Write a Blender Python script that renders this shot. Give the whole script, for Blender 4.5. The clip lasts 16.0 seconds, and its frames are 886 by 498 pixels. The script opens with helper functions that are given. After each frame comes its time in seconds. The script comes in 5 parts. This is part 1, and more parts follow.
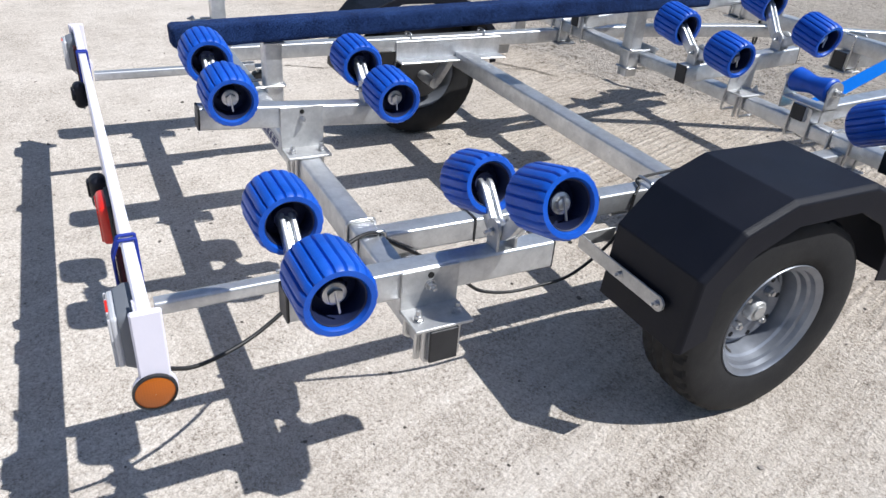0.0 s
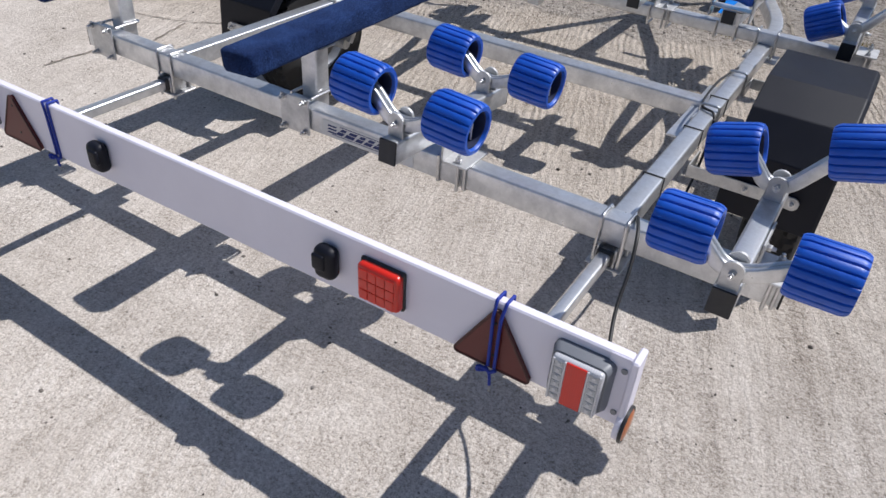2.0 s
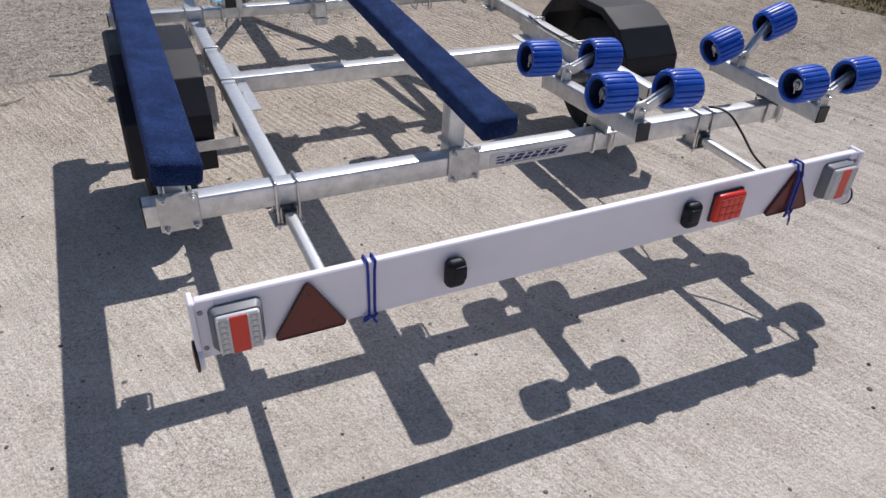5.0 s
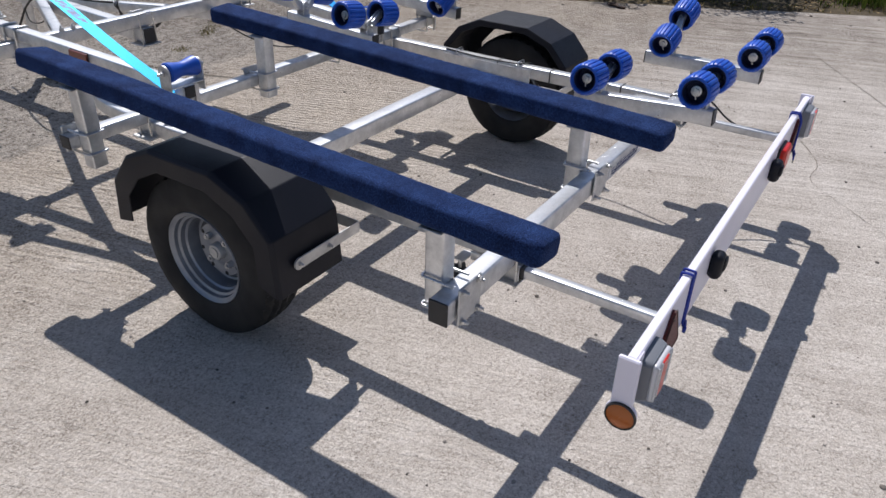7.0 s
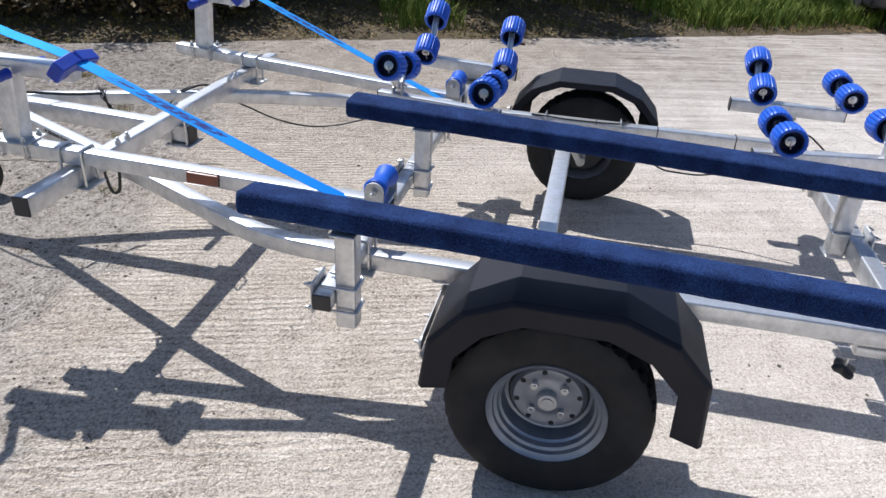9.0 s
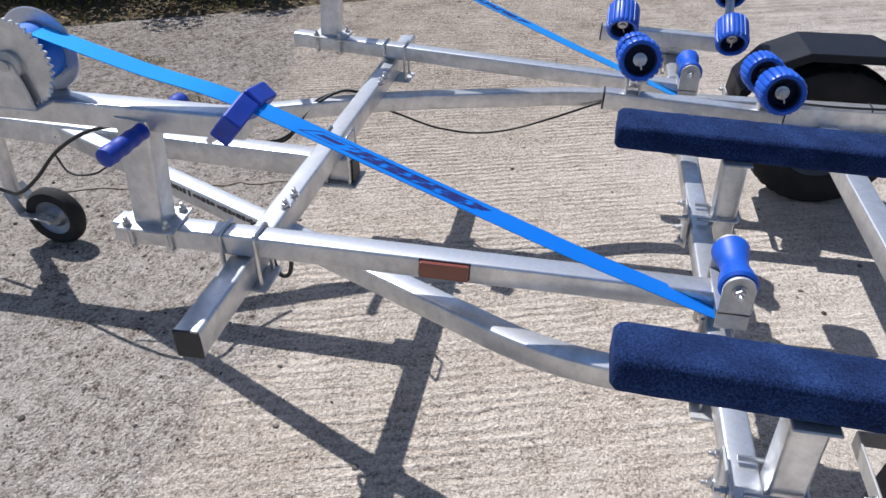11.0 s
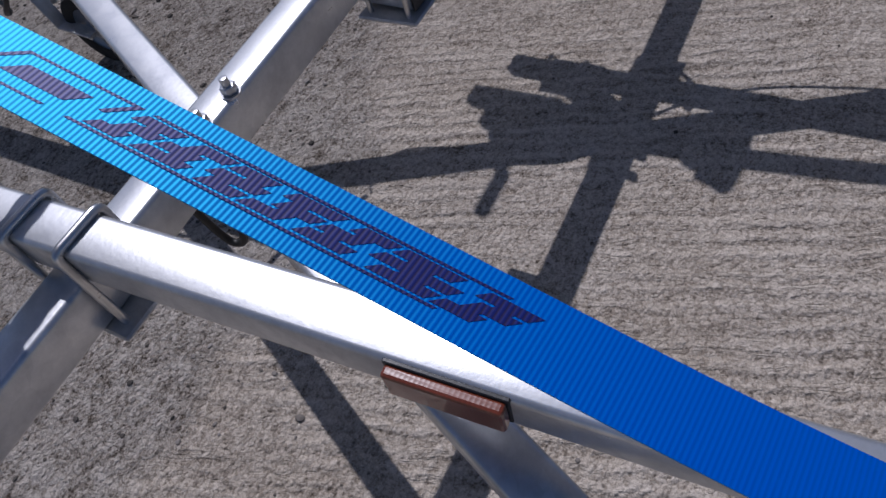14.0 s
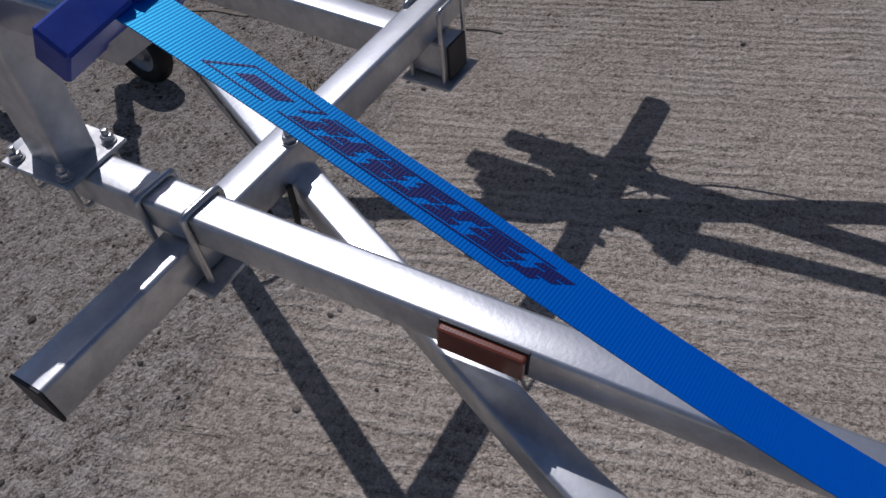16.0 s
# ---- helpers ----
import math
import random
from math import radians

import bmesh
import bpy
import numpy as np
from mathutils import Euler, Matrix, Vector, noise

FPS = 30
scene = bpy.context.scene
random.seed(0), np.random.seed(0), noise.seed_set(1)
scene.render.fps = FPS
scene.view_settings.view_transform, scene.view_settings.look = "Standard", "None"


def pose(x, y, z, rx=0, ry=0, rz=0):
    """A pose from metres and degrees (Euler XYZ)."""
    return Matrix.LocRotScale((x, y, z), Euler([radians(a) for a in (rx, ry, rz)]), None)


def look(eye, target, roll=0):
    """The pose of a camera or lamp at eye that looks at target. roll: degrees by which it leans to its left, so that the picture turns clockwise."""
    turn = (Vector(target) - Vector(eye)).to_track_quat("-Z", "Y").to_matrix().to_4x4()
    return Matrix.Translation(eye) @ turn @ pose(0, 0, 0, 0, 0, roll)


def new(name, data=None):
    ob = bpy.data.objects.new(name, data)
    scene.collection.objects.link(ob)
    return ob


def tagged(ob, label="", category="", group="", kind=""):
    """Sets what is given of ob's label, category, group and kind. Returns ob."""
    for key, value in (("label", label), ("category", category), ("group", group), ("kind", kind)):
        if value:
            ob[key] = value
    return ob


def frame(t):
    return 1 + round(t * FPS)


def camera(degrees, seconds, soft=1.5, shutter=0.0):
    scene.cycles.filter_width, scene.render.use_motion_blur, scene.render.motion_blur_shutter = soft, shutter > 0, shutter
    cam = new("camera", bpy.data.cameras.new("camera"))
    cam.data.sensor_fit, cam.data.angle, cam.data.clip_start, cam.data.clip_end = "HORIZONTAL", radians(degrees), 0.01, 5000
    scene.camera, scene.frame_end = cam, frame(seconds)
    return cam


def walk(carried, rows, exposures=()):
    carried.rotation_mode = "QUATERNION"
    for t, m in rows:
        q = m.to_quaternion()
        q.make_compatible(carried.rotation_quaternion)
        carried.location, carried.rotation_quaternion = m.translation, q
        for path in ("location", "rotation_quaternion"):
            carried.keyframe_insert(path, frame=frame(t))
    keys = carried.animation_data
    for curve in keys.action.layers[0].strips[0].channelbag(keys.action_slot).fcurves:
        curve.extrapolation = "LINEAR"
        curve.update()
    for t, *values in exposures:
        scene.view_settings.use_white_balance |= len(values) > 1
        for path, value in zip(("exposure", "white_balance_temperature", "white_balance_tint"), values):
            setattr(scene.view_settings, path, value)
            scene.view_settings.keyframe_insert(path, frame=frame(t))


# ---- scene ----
cam = camera(63.2, 16.0)
PATH = [
    (0, (1.851, -0.056, 1.142), (0.338, 0.776, 0.132), 4.7),
    (0.5, (1.75, -0.314, 1.197), (0.424, 0.708, 0.103), 6.4),
    (1, (1.562, -0.437, 1.217), (0.34, 0.632, 0.049), 4.9),
    (1.5, (1.354, -0.649, 1.251), (0.334, 0.605, 0.075), 3.8),
    (2, (1.043, -0.877, 1.258), (0.238, 0.53, 0.087), 4.8),
    (2.5, (0.74, -1.128, 1.31), (0.121, 0.403, 0.182), 4.9),
    (3, (0.394, -1.285, 1.367), (0.047, 0.324, 0.231), 3.9),
    (3.5, (0.084, -1.364, 1.354), (-0.02, 0.252, 0.181), 7.1),
    (4, (-0.253, -1.422, 1.37), (0.023, 0.168, 0.189), 9.3),
    (4.2, (-0.387, -1.385, 1.35), (-0.029, 0.208, 0.196), 7.7),
    (6.3, (-1.759, -0.712, 1.38), (-0.402, 0.313, 0.328), 4.6),
    (6.5, (-1.849, -0.596, 1.373), (-0.436, 0.371, 0.339), 4.5),
    (7, (-2.011, -0.294, 1.372), (-0.568, 0.623, 0.335), 1.8),
    (7.5, (-2.183, 0.079, 1.379), (-0.647, 0.817, 0.332), 2.9),
    (8, (-2.212, 0.464, 1.36), (-0.593, 1.028, 0.33), 3.1),
    (8.5, (-2.263, 0.854, 1.388), (-0.555, 1.283, 0.44), 2.7),
    (9, (-2.249, 1.236, 1.413), (-0.527, 1.564, 0.449), 3.1),
    (9.5, (-2.129, 1.59, 1.421), (-0.397, 1.896, 0.468), 1.7),
    (10, (-1.996, 1.918, 1.404), (-0.294, 2.208, 0.394), -2.1),
    (10.2, (-1.922, 2.005, 1.39), (-0.222, 2.235, 0.361), -0.7),
    (12.3, (-1.113, 2.056, 1.288), (0.216, 2.779, -0.021), -6.5),
    (12.5, (-1.043, 2.046, 1.277), (0.245, 2.809, -0.049), -8.0),
    (13, (-0.882, 2.049, 1.21), (0.271, 2.791, -0.246), -8.4),
    (13.5, (-0.751, 2.051, 1.132), (0.234, 2.909, -0.383), -17.0),
    (14, (-0.67, 2.082, 1.028), (0.204, 2.944, -0.551), -21.5),
    (14.5, (-0.654, 2.114, 0.969), (0.223, 2.971, -0.612), -22.7),
    (15, (-0.655, 2.133, 0.979), (0.202, 3.039, -0.585), -25.2),
    (15.5, (-0.7, 2.107, 1.031), (0.193, 2.979, -0.531), -19.7),
    (16, (-0.867, 2.062, 1.16), (0.223, 2.845, -0.323), -7.0),
]
EXPOSURES = [(0, 0.38, 5900, 10), (0.5, 0.26, 5900, 10), (1.0, 0.17, 5950, 11), (1.5, 0.11, 6000, 12), (2.0, 0.11, 6000, 13), (2.5, 0.10, 6000, 13), (4.2, 0.08, 6200, 14), (6.5, 0.05, 6050, 14), (7.5, 0.22, 6050, 13), (9.0, 0.56, 5880, 12), (10.2, 0.60, 5880, 12), (12.3, -0.24, 5850, 18), (13.0, -0.57, 5640, 19), (14.5, -0.93, 5620, 20), (15.0, -1.00, 5620, 20), (15.5, -1.04, 5680, 20), (16, -1.03, 5770, 18)]
walk(cam, [(t, look(eye, target, roll)) for t, eye, target, roll in PATH], EXPOSURES)

# ---- world and sun ----
SUN = Vector((0.300, 0.336, 0.665)).normalized()
world = bpy.data.worlds.new("world")
scene.world = world
world.use_nodes = True
wn = world.node_tree.nodes
sky = wn.new("ShaderNodeTexSky")
sky.sky_type = 'NISHITA'
sky.sun_disc = False
sky.sun_elevation = math.asin(SUN.z)
sky.sun_rotation = math.atan2(SUN.x, SUN.y)
sky.air_density, sky.dust_density, sky.ozone_density = 1.0, 1.0, 1.0
wn["Background"].inputs[1].default_value = 0.072
world.node_tree.links.new(sky.outputs[0], wn["Background"].inputs[0])
sun_data = bpy.data.lights.new("sun", "SUN")
sun_data.energy, sun_data.angle, sun_data.color = 4.4, radians(0.53), (1.0, 0.95, 0.87)
sun = new("sun", sun_data)
sun.matrix_world = look(SUN * 20, (0, 0, 0))


# ---- materials ----
def material(name, colour, rough=0.5, metal=0.0, spec=0.5):
    mat = bpy.data.materials.new(name)
    mat.use_nodes = True
    b = mat.node_tree.nodes["Principled BSDF"]
    b.inputs["Base Color"].default_value = (*colour, 1)
    b.inputs["Roughness"].default_value = rough
    b.inputs["Metallic"].default_value = metal
    b.inputs["Specular IOR Level"].default_value = spec
    return mat


def kit(mat):
    """Short hands for a material's nodes: add(kind, inputs), link(a, b), the shader."""
    nodes, links = mat.node_tree.nodes, mat.node_tree.links

    def add(kind, **values):
        n = nodes.new(kind)
        for k, v in values.items():
            n.inputs[k.replace("_", " ")].default_value = v
        return n
    return add, links.new, nodes["Principled BSDF"]


def ramp(add, link, src, stops):
    r = add("ShaderNodeValToRGB")
    els = r.color_ramp.elements
    while len(els) < len(stops):
        els.new(0.5)
    for e, (p, c) in zip(els, stops):
        e.position, e.color = p, (*c, 1) if len(c) == 3 else c
    link(src, r.inputs[0])
    return r.outputs[0]


def grain(mat, stops, scale, detail=6, bump=0.0, bump_scale=None, rough=None, warp=None):
    """Colour from noise in metres, a finer relief, and roughness that varies."""
    add, link, b = kit(mat)
    co = add("ShaderNodeTexCoord").outputs["Object"]
    n = add("ShaderNodeTexNoise", Scale=scale, Detail=detail, Roughness=0.6)
    link(co, n.inputs["Vector"])
    link(ramp(add, link, n.outputs["Fac"], stops), b.inputs["Base Color"])
    if bump:
        n2 = add("ShaderNodeTexNoise", Scale=bump_scale or scale * 4, Detail=5)
        link(co, n2.inputs["Vector"])
        bp = add("ShaderNodeBump", Strength=bump, Distance=0.002)
        link(n2.outputs["Fac"], bp.inputs["Height"])
        link(bp.outputs[0], b.inputs["Normal"])
    if rough:
        n3 = add("ShaderNodeTexNoise", Scale=scale * 0.7, Detail=4)
        link(co, n3.inputs["Vector"])
        link(ramp(add, link, n3.outputs["Fac"], [(0.3, (rough[0],) * 3), (0.7, (rough[1],) * 3)]), b.inputs["Roughness"])
    return mat


def galvanised(name, lo, hi, metal, rough):
    """Zinc: spangle, dull streaks and a soft sheen."""
    mat = material(name, hi, 0.4, metal)
    add, link, b = kit(mat)
    co = add("ShaderNodeTexCoord").outputs["Object"]
    v = add("ShaderNodeTexVoronoi", Scale=55.0, Randomness=1.0)
    n = add("ShaderNodeTexNoise", Scale=16.0, Detail=8, Roughness=0.72)
    fine = add("ShaderNodeTexNoise", Scale=160.0, Detail=4)
    for t in (v, n, fine):
        link(co, t.inputs["Vector"])
    mixf = add("ShaderNodeMix")
    mixf.data_type = 'RGBA'
    mixf.inputs[0].default_value = 0.09
    link(n.outputs["Fac"], mixf.inputs[6])
    link(v.outputs["Color"], mixf.inputs[7])
    bw = add("ShaderNodeRGBToBW")
    link(mixf.outputs[2], bw.inputs[0])
    link(ramp(add, link, bw.outputs[0], [(0.3, lo), (0.5, tuple((a + c) / 2 for a, c in zip(lo, hi))), (0.68, hi)]), b.inputs["Base Color"])
    link(ramp(add, link, bw.outputs[0], [(0.3, (rough[1],) * 3), (0.7, (rough[0],) * 3)]), b.inputs["Roughness"])
    bp = add("ShaderNodeBump", Strength=0.12, Distance=0.001)
    link(fine.outputs["Fac"], bp.inputs["Height"])
    link(bp.outputs[0], b.inputs["Normal"])
    return mat


ZINC = galvanised("galvanised_steel", (0.46, 0.47, 0.485), (0.75, 0.76, 0.77), 0.76, (0.26, 0.43))
ZINC_DULL = galvanised("dull_zinc_plate", (0.40, 0.40, 0.40), (0.66, 0.66, 0.65), 0.7, (0.42, 0.6))
PLATED = galvanised("bright_zinc_bolt", (0.5, 0.5, 0.5), (0.7, 0.7, 0.7), 0.95, (0.22, 0.4))
BLUE = grain(material("blue_roller_plastic", (0.008, 0.065, 0.42), 0.42), [(0.3, (0.007, 0.070, 0.42)), (0.7, (0.013, 0.10, 0.55))], 30, bump=0.15, bump_scale=220, rough=(0.34, 0.52))
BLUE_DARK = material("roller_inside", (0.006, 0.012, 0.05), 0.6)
BLUE_GRIP = grain(material("blue_grip_rubber", (0.006, 0.03, 0.30), 0.5), [(0.3, (0.006, 0.028, 0.26)), (0.7, (0.01, 0.045, 0.36))], 40, bump=0.1, rough=(0.4, 0.6))
PAD_BLUE = grain(material("blue_pad_rubber", (0.008, 0.035, 0.34), 0.5), [(0.3, (0.006, 0.03, 0.28)), (0.7, (0.012, 0.05, 0.40))], 30, bump=0.1, rough=(0.4, 0.6))
BLACK = grain(material("black_plastic", (0.02, 0.02, 0.022), 0.5), [(0.3, (0.014, 0.014, 0.016)), (0.7, (0.028, 0.028, 0.03))], 20, bump=0.15, bump_scale=300, rough=(0.42, 0.6))
GUARD = grain(material("black_mudguard_plastic", (0.007, 0.008, 0.014), 0.5, 0, 0.25), [(0.3, (0.0055, 0.0065, 0.0115)), (0.7, (0.009, 0.010, 0.0165))], 6, bump=0.25, bump_scale=420, rough=(0.42, 0.58))
RUBBER = grain(material("tyre_rubber", (0.02, 0.02, 0.02), 0.8), [(0.3, (0.007, 0.007, 0.008)), (0.6, (0.012, 0.0115, 0.012)), (0.85, (0.026, 0.024, 0.022))], 14, bump=0.3, bump_scale=200, rough=(0.65, 0.9))
RIM = grain(material("silver_wheel_paint", (0.3, 0.31, 0.33), 0.42, 0.72), [(0.3, (0.23, 0.245, 0.28)), (0.7, (0.31, 0.33, 0.37))], 18, bump=0.08, rough=(0.34, 0.5))
WHITE = grain(material("white_board_plastic", (0.78, 0.75, 0.84), 0.4), [(0.3, (0.75, 0.72, 0.81)), (0.7, (0.80, 0.77, 0.86))], 5, bump=0.06, bump_scale=150, rough=(0.35, 0.5))
CORD = material("blue_cord", (0.01, 0.03, 0.28), 0.7)
CABLE = grain(material("black_cable", (0.012, 0.012, 0.012), 0.5), [(0.3, (0.01, 0.01, 0.01)), (0.7, (0.02, 0.02, 0.02))], 40)
TIE = material("grey_tie", (0.25, 0.25, 0.26), 0.5)
MARK = material("dark_blue_print", (0.02, 0.03, 0.12), 0.6)
PRINT_GREY = material("dark_grey_marking", (0.05, 0.05, 0.055), 0.6)
STICKER = material("white_sticker", (0.62, 0.62, 0.60), 0.45)
HOLE = material("dark_opening", (0.008, 0.008, 0.008), 0.9)
VENT = material("shaded_opening", (0.012, 0.013, 0.017), 0.8)
RUST = grain(material("rusty_scrap", (0.05, 0.03, 0.02), 0.8), [(0.3, (0.03, 0.02, 0.014)), (0.7, (0.09, 0.05, 0.03))], 60)


def lens(name, colour, rough=0.18, relief=0.35):
    """Moulded reflector plastic with a fine prism grid."""
    mat = material(name, colour, rough)
    add, link, b = kit(mat)
    co = add("ShaderNodeTexCoord").outputs["Object"]
    v = add("ShaderNodeTexVoronoi", Scale=260.0, Randomness=0.1)
    link(co, v.inputs["Vector"])
    link(ramp(add, link, v.outputs["Distance"], [(0.0, tuple(0.72 * c for c in colour)), (0.6, colour)]), b.inputs["Base Color"])
    bp = add("ShaderNodeBump", Strength=relief, Distance=0.001)
    link(v.outputs["Distance"], bp.inputs["Height"])
    link(bp.outputs[0], b.inputs["Normal"])
    b.inputs["Coat Weight"].default_value = 0.6
    return mat


RED = lens("red_lens", (0.66, 0.022, 0.010), 0.28, 0.2)
RED.node_tree.nodes["Principled BSDF"].inputs["Coat Weight"].default_value = 0.15
RED_DULL = lens("dull_red_reflector", (0.12, 0.010, 0.009), 0.5)
RED_DULL.node_tree.nodes["Principled BSDF"].inputs["Coat Weight"].default_value = 0.08
RED_RIM = material("dark_red_rim", (0.05, 0.006, 0.006), 0.45)
AMBER = lens("amber_lens", (0.42, 0.105, 0.006), 0.3, 0.2)
AMBER.node_tree.nodes["Principled BSDF"].inputs["Coat Weight"].default_value = 0.1
AMBER_DULL = lens("brown_amber_reflector", (0.20, 0.045, 0.02), 0.3, 0.10)
CLEAR = lens("clear_lens", (0.62, 0.62, 0.64), 0.2)
LAMP_GREY = material("grey_lamp_housing", (0.16, 0.17, 0.19), 0.45)
CELL = material("silver_lamp_cell", (0.42, 0.43, 0.45), 0.35, 0.3)


def carpet():
    """Navy bunk carpet: a dense short pile with lighter tips."""
    mat = material("navy_carpet", (0.012, 0.03, 0.13), 0.95, 0, 0.15)
    add, link, b = kit(mat)
    co = add("ShaderNodeTexCoord").outputs["Object"]
    n = add("ShaderNodeTexNoise", Scale=300.0, Detail=4, Roughness=0.75)
    big = add("ShaderNodeTexNoise", Scale=14.0, Detail=5)
    link(co, n.inputs["Vector"])
    link(co, big.inputs["Vector"])
    m = add("ShaderNodeMath")
    m.operation = 'MULTIPLY_ADD'
    m.inputs[1].default_value = 0.35
    link(big.outputs["Fac"], m.inputs[0])
    link(n.outputs["Fac"], m.inputs[2])
    link(ramp(add, link, m.outputs[0], [(0.50, (0.002, 0.005, 0.022)), (0.67, (0.008, 0.021, 0.078)), (0.82, (0.026, 0.058, 0.17))]), b.inputs["Base Color"])
    b.inputs["Sheen Weight"].default_value = 0.12
    b.inputs["Sheen Tint"].default_value = (0.2, 0.35, 0.9, 1)
    bp = add("ShaderNodeBump", Strength=0.8, Distance=0.004)
    link(n.outputs["Fac"], bp.inputs["Height"])
    link(bp.outputs[0], b.inputs["Normal"])
    return mat


CARPET = carpet()


def webbing(name, tones, gloss, fuzz, tint):
    """Woven polyester: cross ribs with a sheen; tones run from rib valley to rib top."""
    mat = material(name, tones[1], 0.50, 0, 1.0)
    add, link, b = kit(mat)
    uv = add("ShaderNodeUVMap")
    sep = add("ShaderNodeSeparateXYZ")
    link(uv.outputs[0], sep.inputs[0])
    w = add("ShaderNodeMath")
    w.operation = 'SINE'
    m = add("ShaderNodeMath")
    m.operation = 'MULTIPLY_ADD'
    m.inputs[1].default_value = 2 * math.pi / 0.0034
    link(sep.outputs[1], m.inputs[0])
    skew = add("ShaderNodeMath")
    skew.operation = 'MULTIPLY'
    skew.inputs[1].default_value = 2 * math.pi / 0.03
    link(sep.outputs[0], skew.inputs[0])
    link(skew.outputs[0], m.inputs[2])
    link(m.outputs[0], w.inputs[0])
    link(ramp(add, link, w.outputs[0], list(zip((0.0, 0.6, 1.0), tones))), b.inputs["Base Color"])
    b.inputs["Specular Tint"].default_value = tint
    b.inputs["IOR"].default_value = gloss
    b.inputs["Sheen Weight"].default_value = fuzz
    b.inputs["Sheen Roughness"].default_value = 0.42
    b.inputs["Sheen Tint"].default_value = (0.14, 0.86, 1.0, 1)
    bp = add("ShaderNodeBump", Strength=0.13, Distance=0.0006)
    link(w.outputs[0], bp.inputs["Height"])
    link(bp.outputs[0], b.inputs["Normal"])
    return mat


WEB = webbing("blue_webbing", ((0.000, 0.058, 0.61), (0.000, 0.064, 0.66), (0.000, 0.070, 0.69)), 1.95, 1.0, (0.06, 0.80, 1.0, 1))
PRINT = webbing("dark_strap_print", ((0.006, 0.014, 0.15), (0.012, 0.011, 0.085), (0.016, 0.012, 0.075)), 1.4, 0.03, (0.6, 0.6, 1.0, 1))


def concrete():
    """Tamped yard concrete: faint worn ridges, gritty skin, a broken stony apron towards the drawbar."""
    mat = material("yard_concrete", (0.4, 0.37, 0.33), 0.9, 0, 0.12)
    add, link, b = kit(mat)
    b.inputs["Diffuse Roughness"].default_value = 0.4
    co = add("ShaderNodeTexCoord").outputs["Object"]

    def noise_at(scale, detail=6, rough=0.6, src=co):
        n = add("ShaderNodeTexNoise", Scale=scale, Detail=detail, Roughness=rough)
        link(src, n.inputs["Vector"])
        return n.outputs["Fac"]

    def calc(op, a, c, third=None):
        m = add("ShaderNodeMath")
        m.operation = op
        for s, v in zip(m.inputs, (a, c, third)):
            if v is None:
                continue
            if isinstance(v, (int, float)):
                s.default_value = v
            else:
                link(v, s)
        return m.outputs[0]

    def span(v, lo, hi, soft=True):
        r = add("ShaderNodeMapRange")
        r.interpolation_type = 'SMOOTHSTEP' if soft else 'LINEAR'
        r.inputs["From Min"].default_value = lo
        r.inputs["From Max"].default_value = hi
        link(v, r.inputs["Value"])
        return r.outputs[0]

    def part_of(src, k):
        return calc('MULTIPLY', calc('SUBTRACT', src, 0.5), k)
    # ridges run along (0.2, -0.98); a little warp keeps them ragged
    wob = add("ShaderNodeTexNoise", Scale=9.0, Detail=4, Roughness=0.6)
    link(co, wob.inputs["Vector"])
    shift = add("ShaderNodeVectorMath")
    shift.operation = 'MULTIPLY_ADD'
    link(wob.outputs["Color"], shift.inputs[0])
    shift.inputs[1].default_value = (0.035, 0.035, 0)
    link(co, shift.inputs[2])
    turn = add("ShaderNodeMapping")
    turn.inputs["Rotation"].default_value = (0, 0, math.atan2(0.95, 0.31))
    link(shift.outputs[0], turn.inputs["Vector"])

    def ridges(along, across, detail):
        st = add("ShaderNodeMapping")
        st.inputs["Scale"].default_value = (along, across, 1.0)
        link(turn.outputs[0], st.inputs["Vector"])
        return noise_at(1.0, detail, 0.6, st.outputs[0])
    lines = ridges(3.2, 40.0, 5)
    shreds = ridges(22.0, 70.0, 4)
    patch = noise_at(0.6, 5)
    mid = noise_at(4.5, 6, 0.65)
    grit = noise_at(95.0, 5, 0.7)
    lump = noise_at(32.0, 5, 0.7)
    fine = noise_at(260.0, 4, 0.7)
    sep = add("ShaderNodeSeparateXYZ")
    link(co, sep.inputs[0])
    # the apron beyond the drawbar beam is broken and stony; the rear of the slab is worn smooth
    edge = calc('MULTIPLY_ADD', sep.outputs[0], -0.3, sep.outputs[1])
    edge = calc('ADD', edge, part_of(noise_at(1.6, 5), 1.6))
    zone = span(edge, 2.85, 3.1)
    fore = span(calc('ADD', sep.outputs[1], part_of(noise_at(0.9, 4), 2.0)), 0.5, 2.3)
    keep = calc('SUBTRACT', 1.0, calc('MULTIPLY', zone, 0.95))
    patchy = span(noise_at(1.1, 4), 0.36, 0.62)
    amount = calc('MULTIPLY', keep, calc('MULTIPLY_ADD', patchy, 0.6, 0.4))
    amount = calc('MULTIPLY', amount, calc('MULTIPLY_ADD', fore, 0.5, 0.5))
    sharp = span(lines, 0.36, 0.64)
    h_lines = calc('MULTIPLY', sharp, calc('MULTIPLY', amount, 0.30))
    h_shred = calc('MULTIPLY', shreds, calc('MULTIPLY_ADD', calc('MULTIPLY', amount, calc('MULTIPLY_ADD', fore, 0.6, 0.4)), 0.60, 0.06))
    h_grit = calc('MULTIPLY', grit, calc('ADD', calc('MULTIPLY', zone, 0.8), calc('MULTIPLY_ADD', fore, 0.34, 0.50)))
    h_lump = calc('MULTIPLY', lump, calc('MULTIPLY_ADD', zone, 2.9, 0.15))
    # evenly pitched tamping ridges, ragged and worn through in places
    wave = add("ShaderNodeTexWave", Scale=9.6, Distortion=3.2, Detail=4.0)
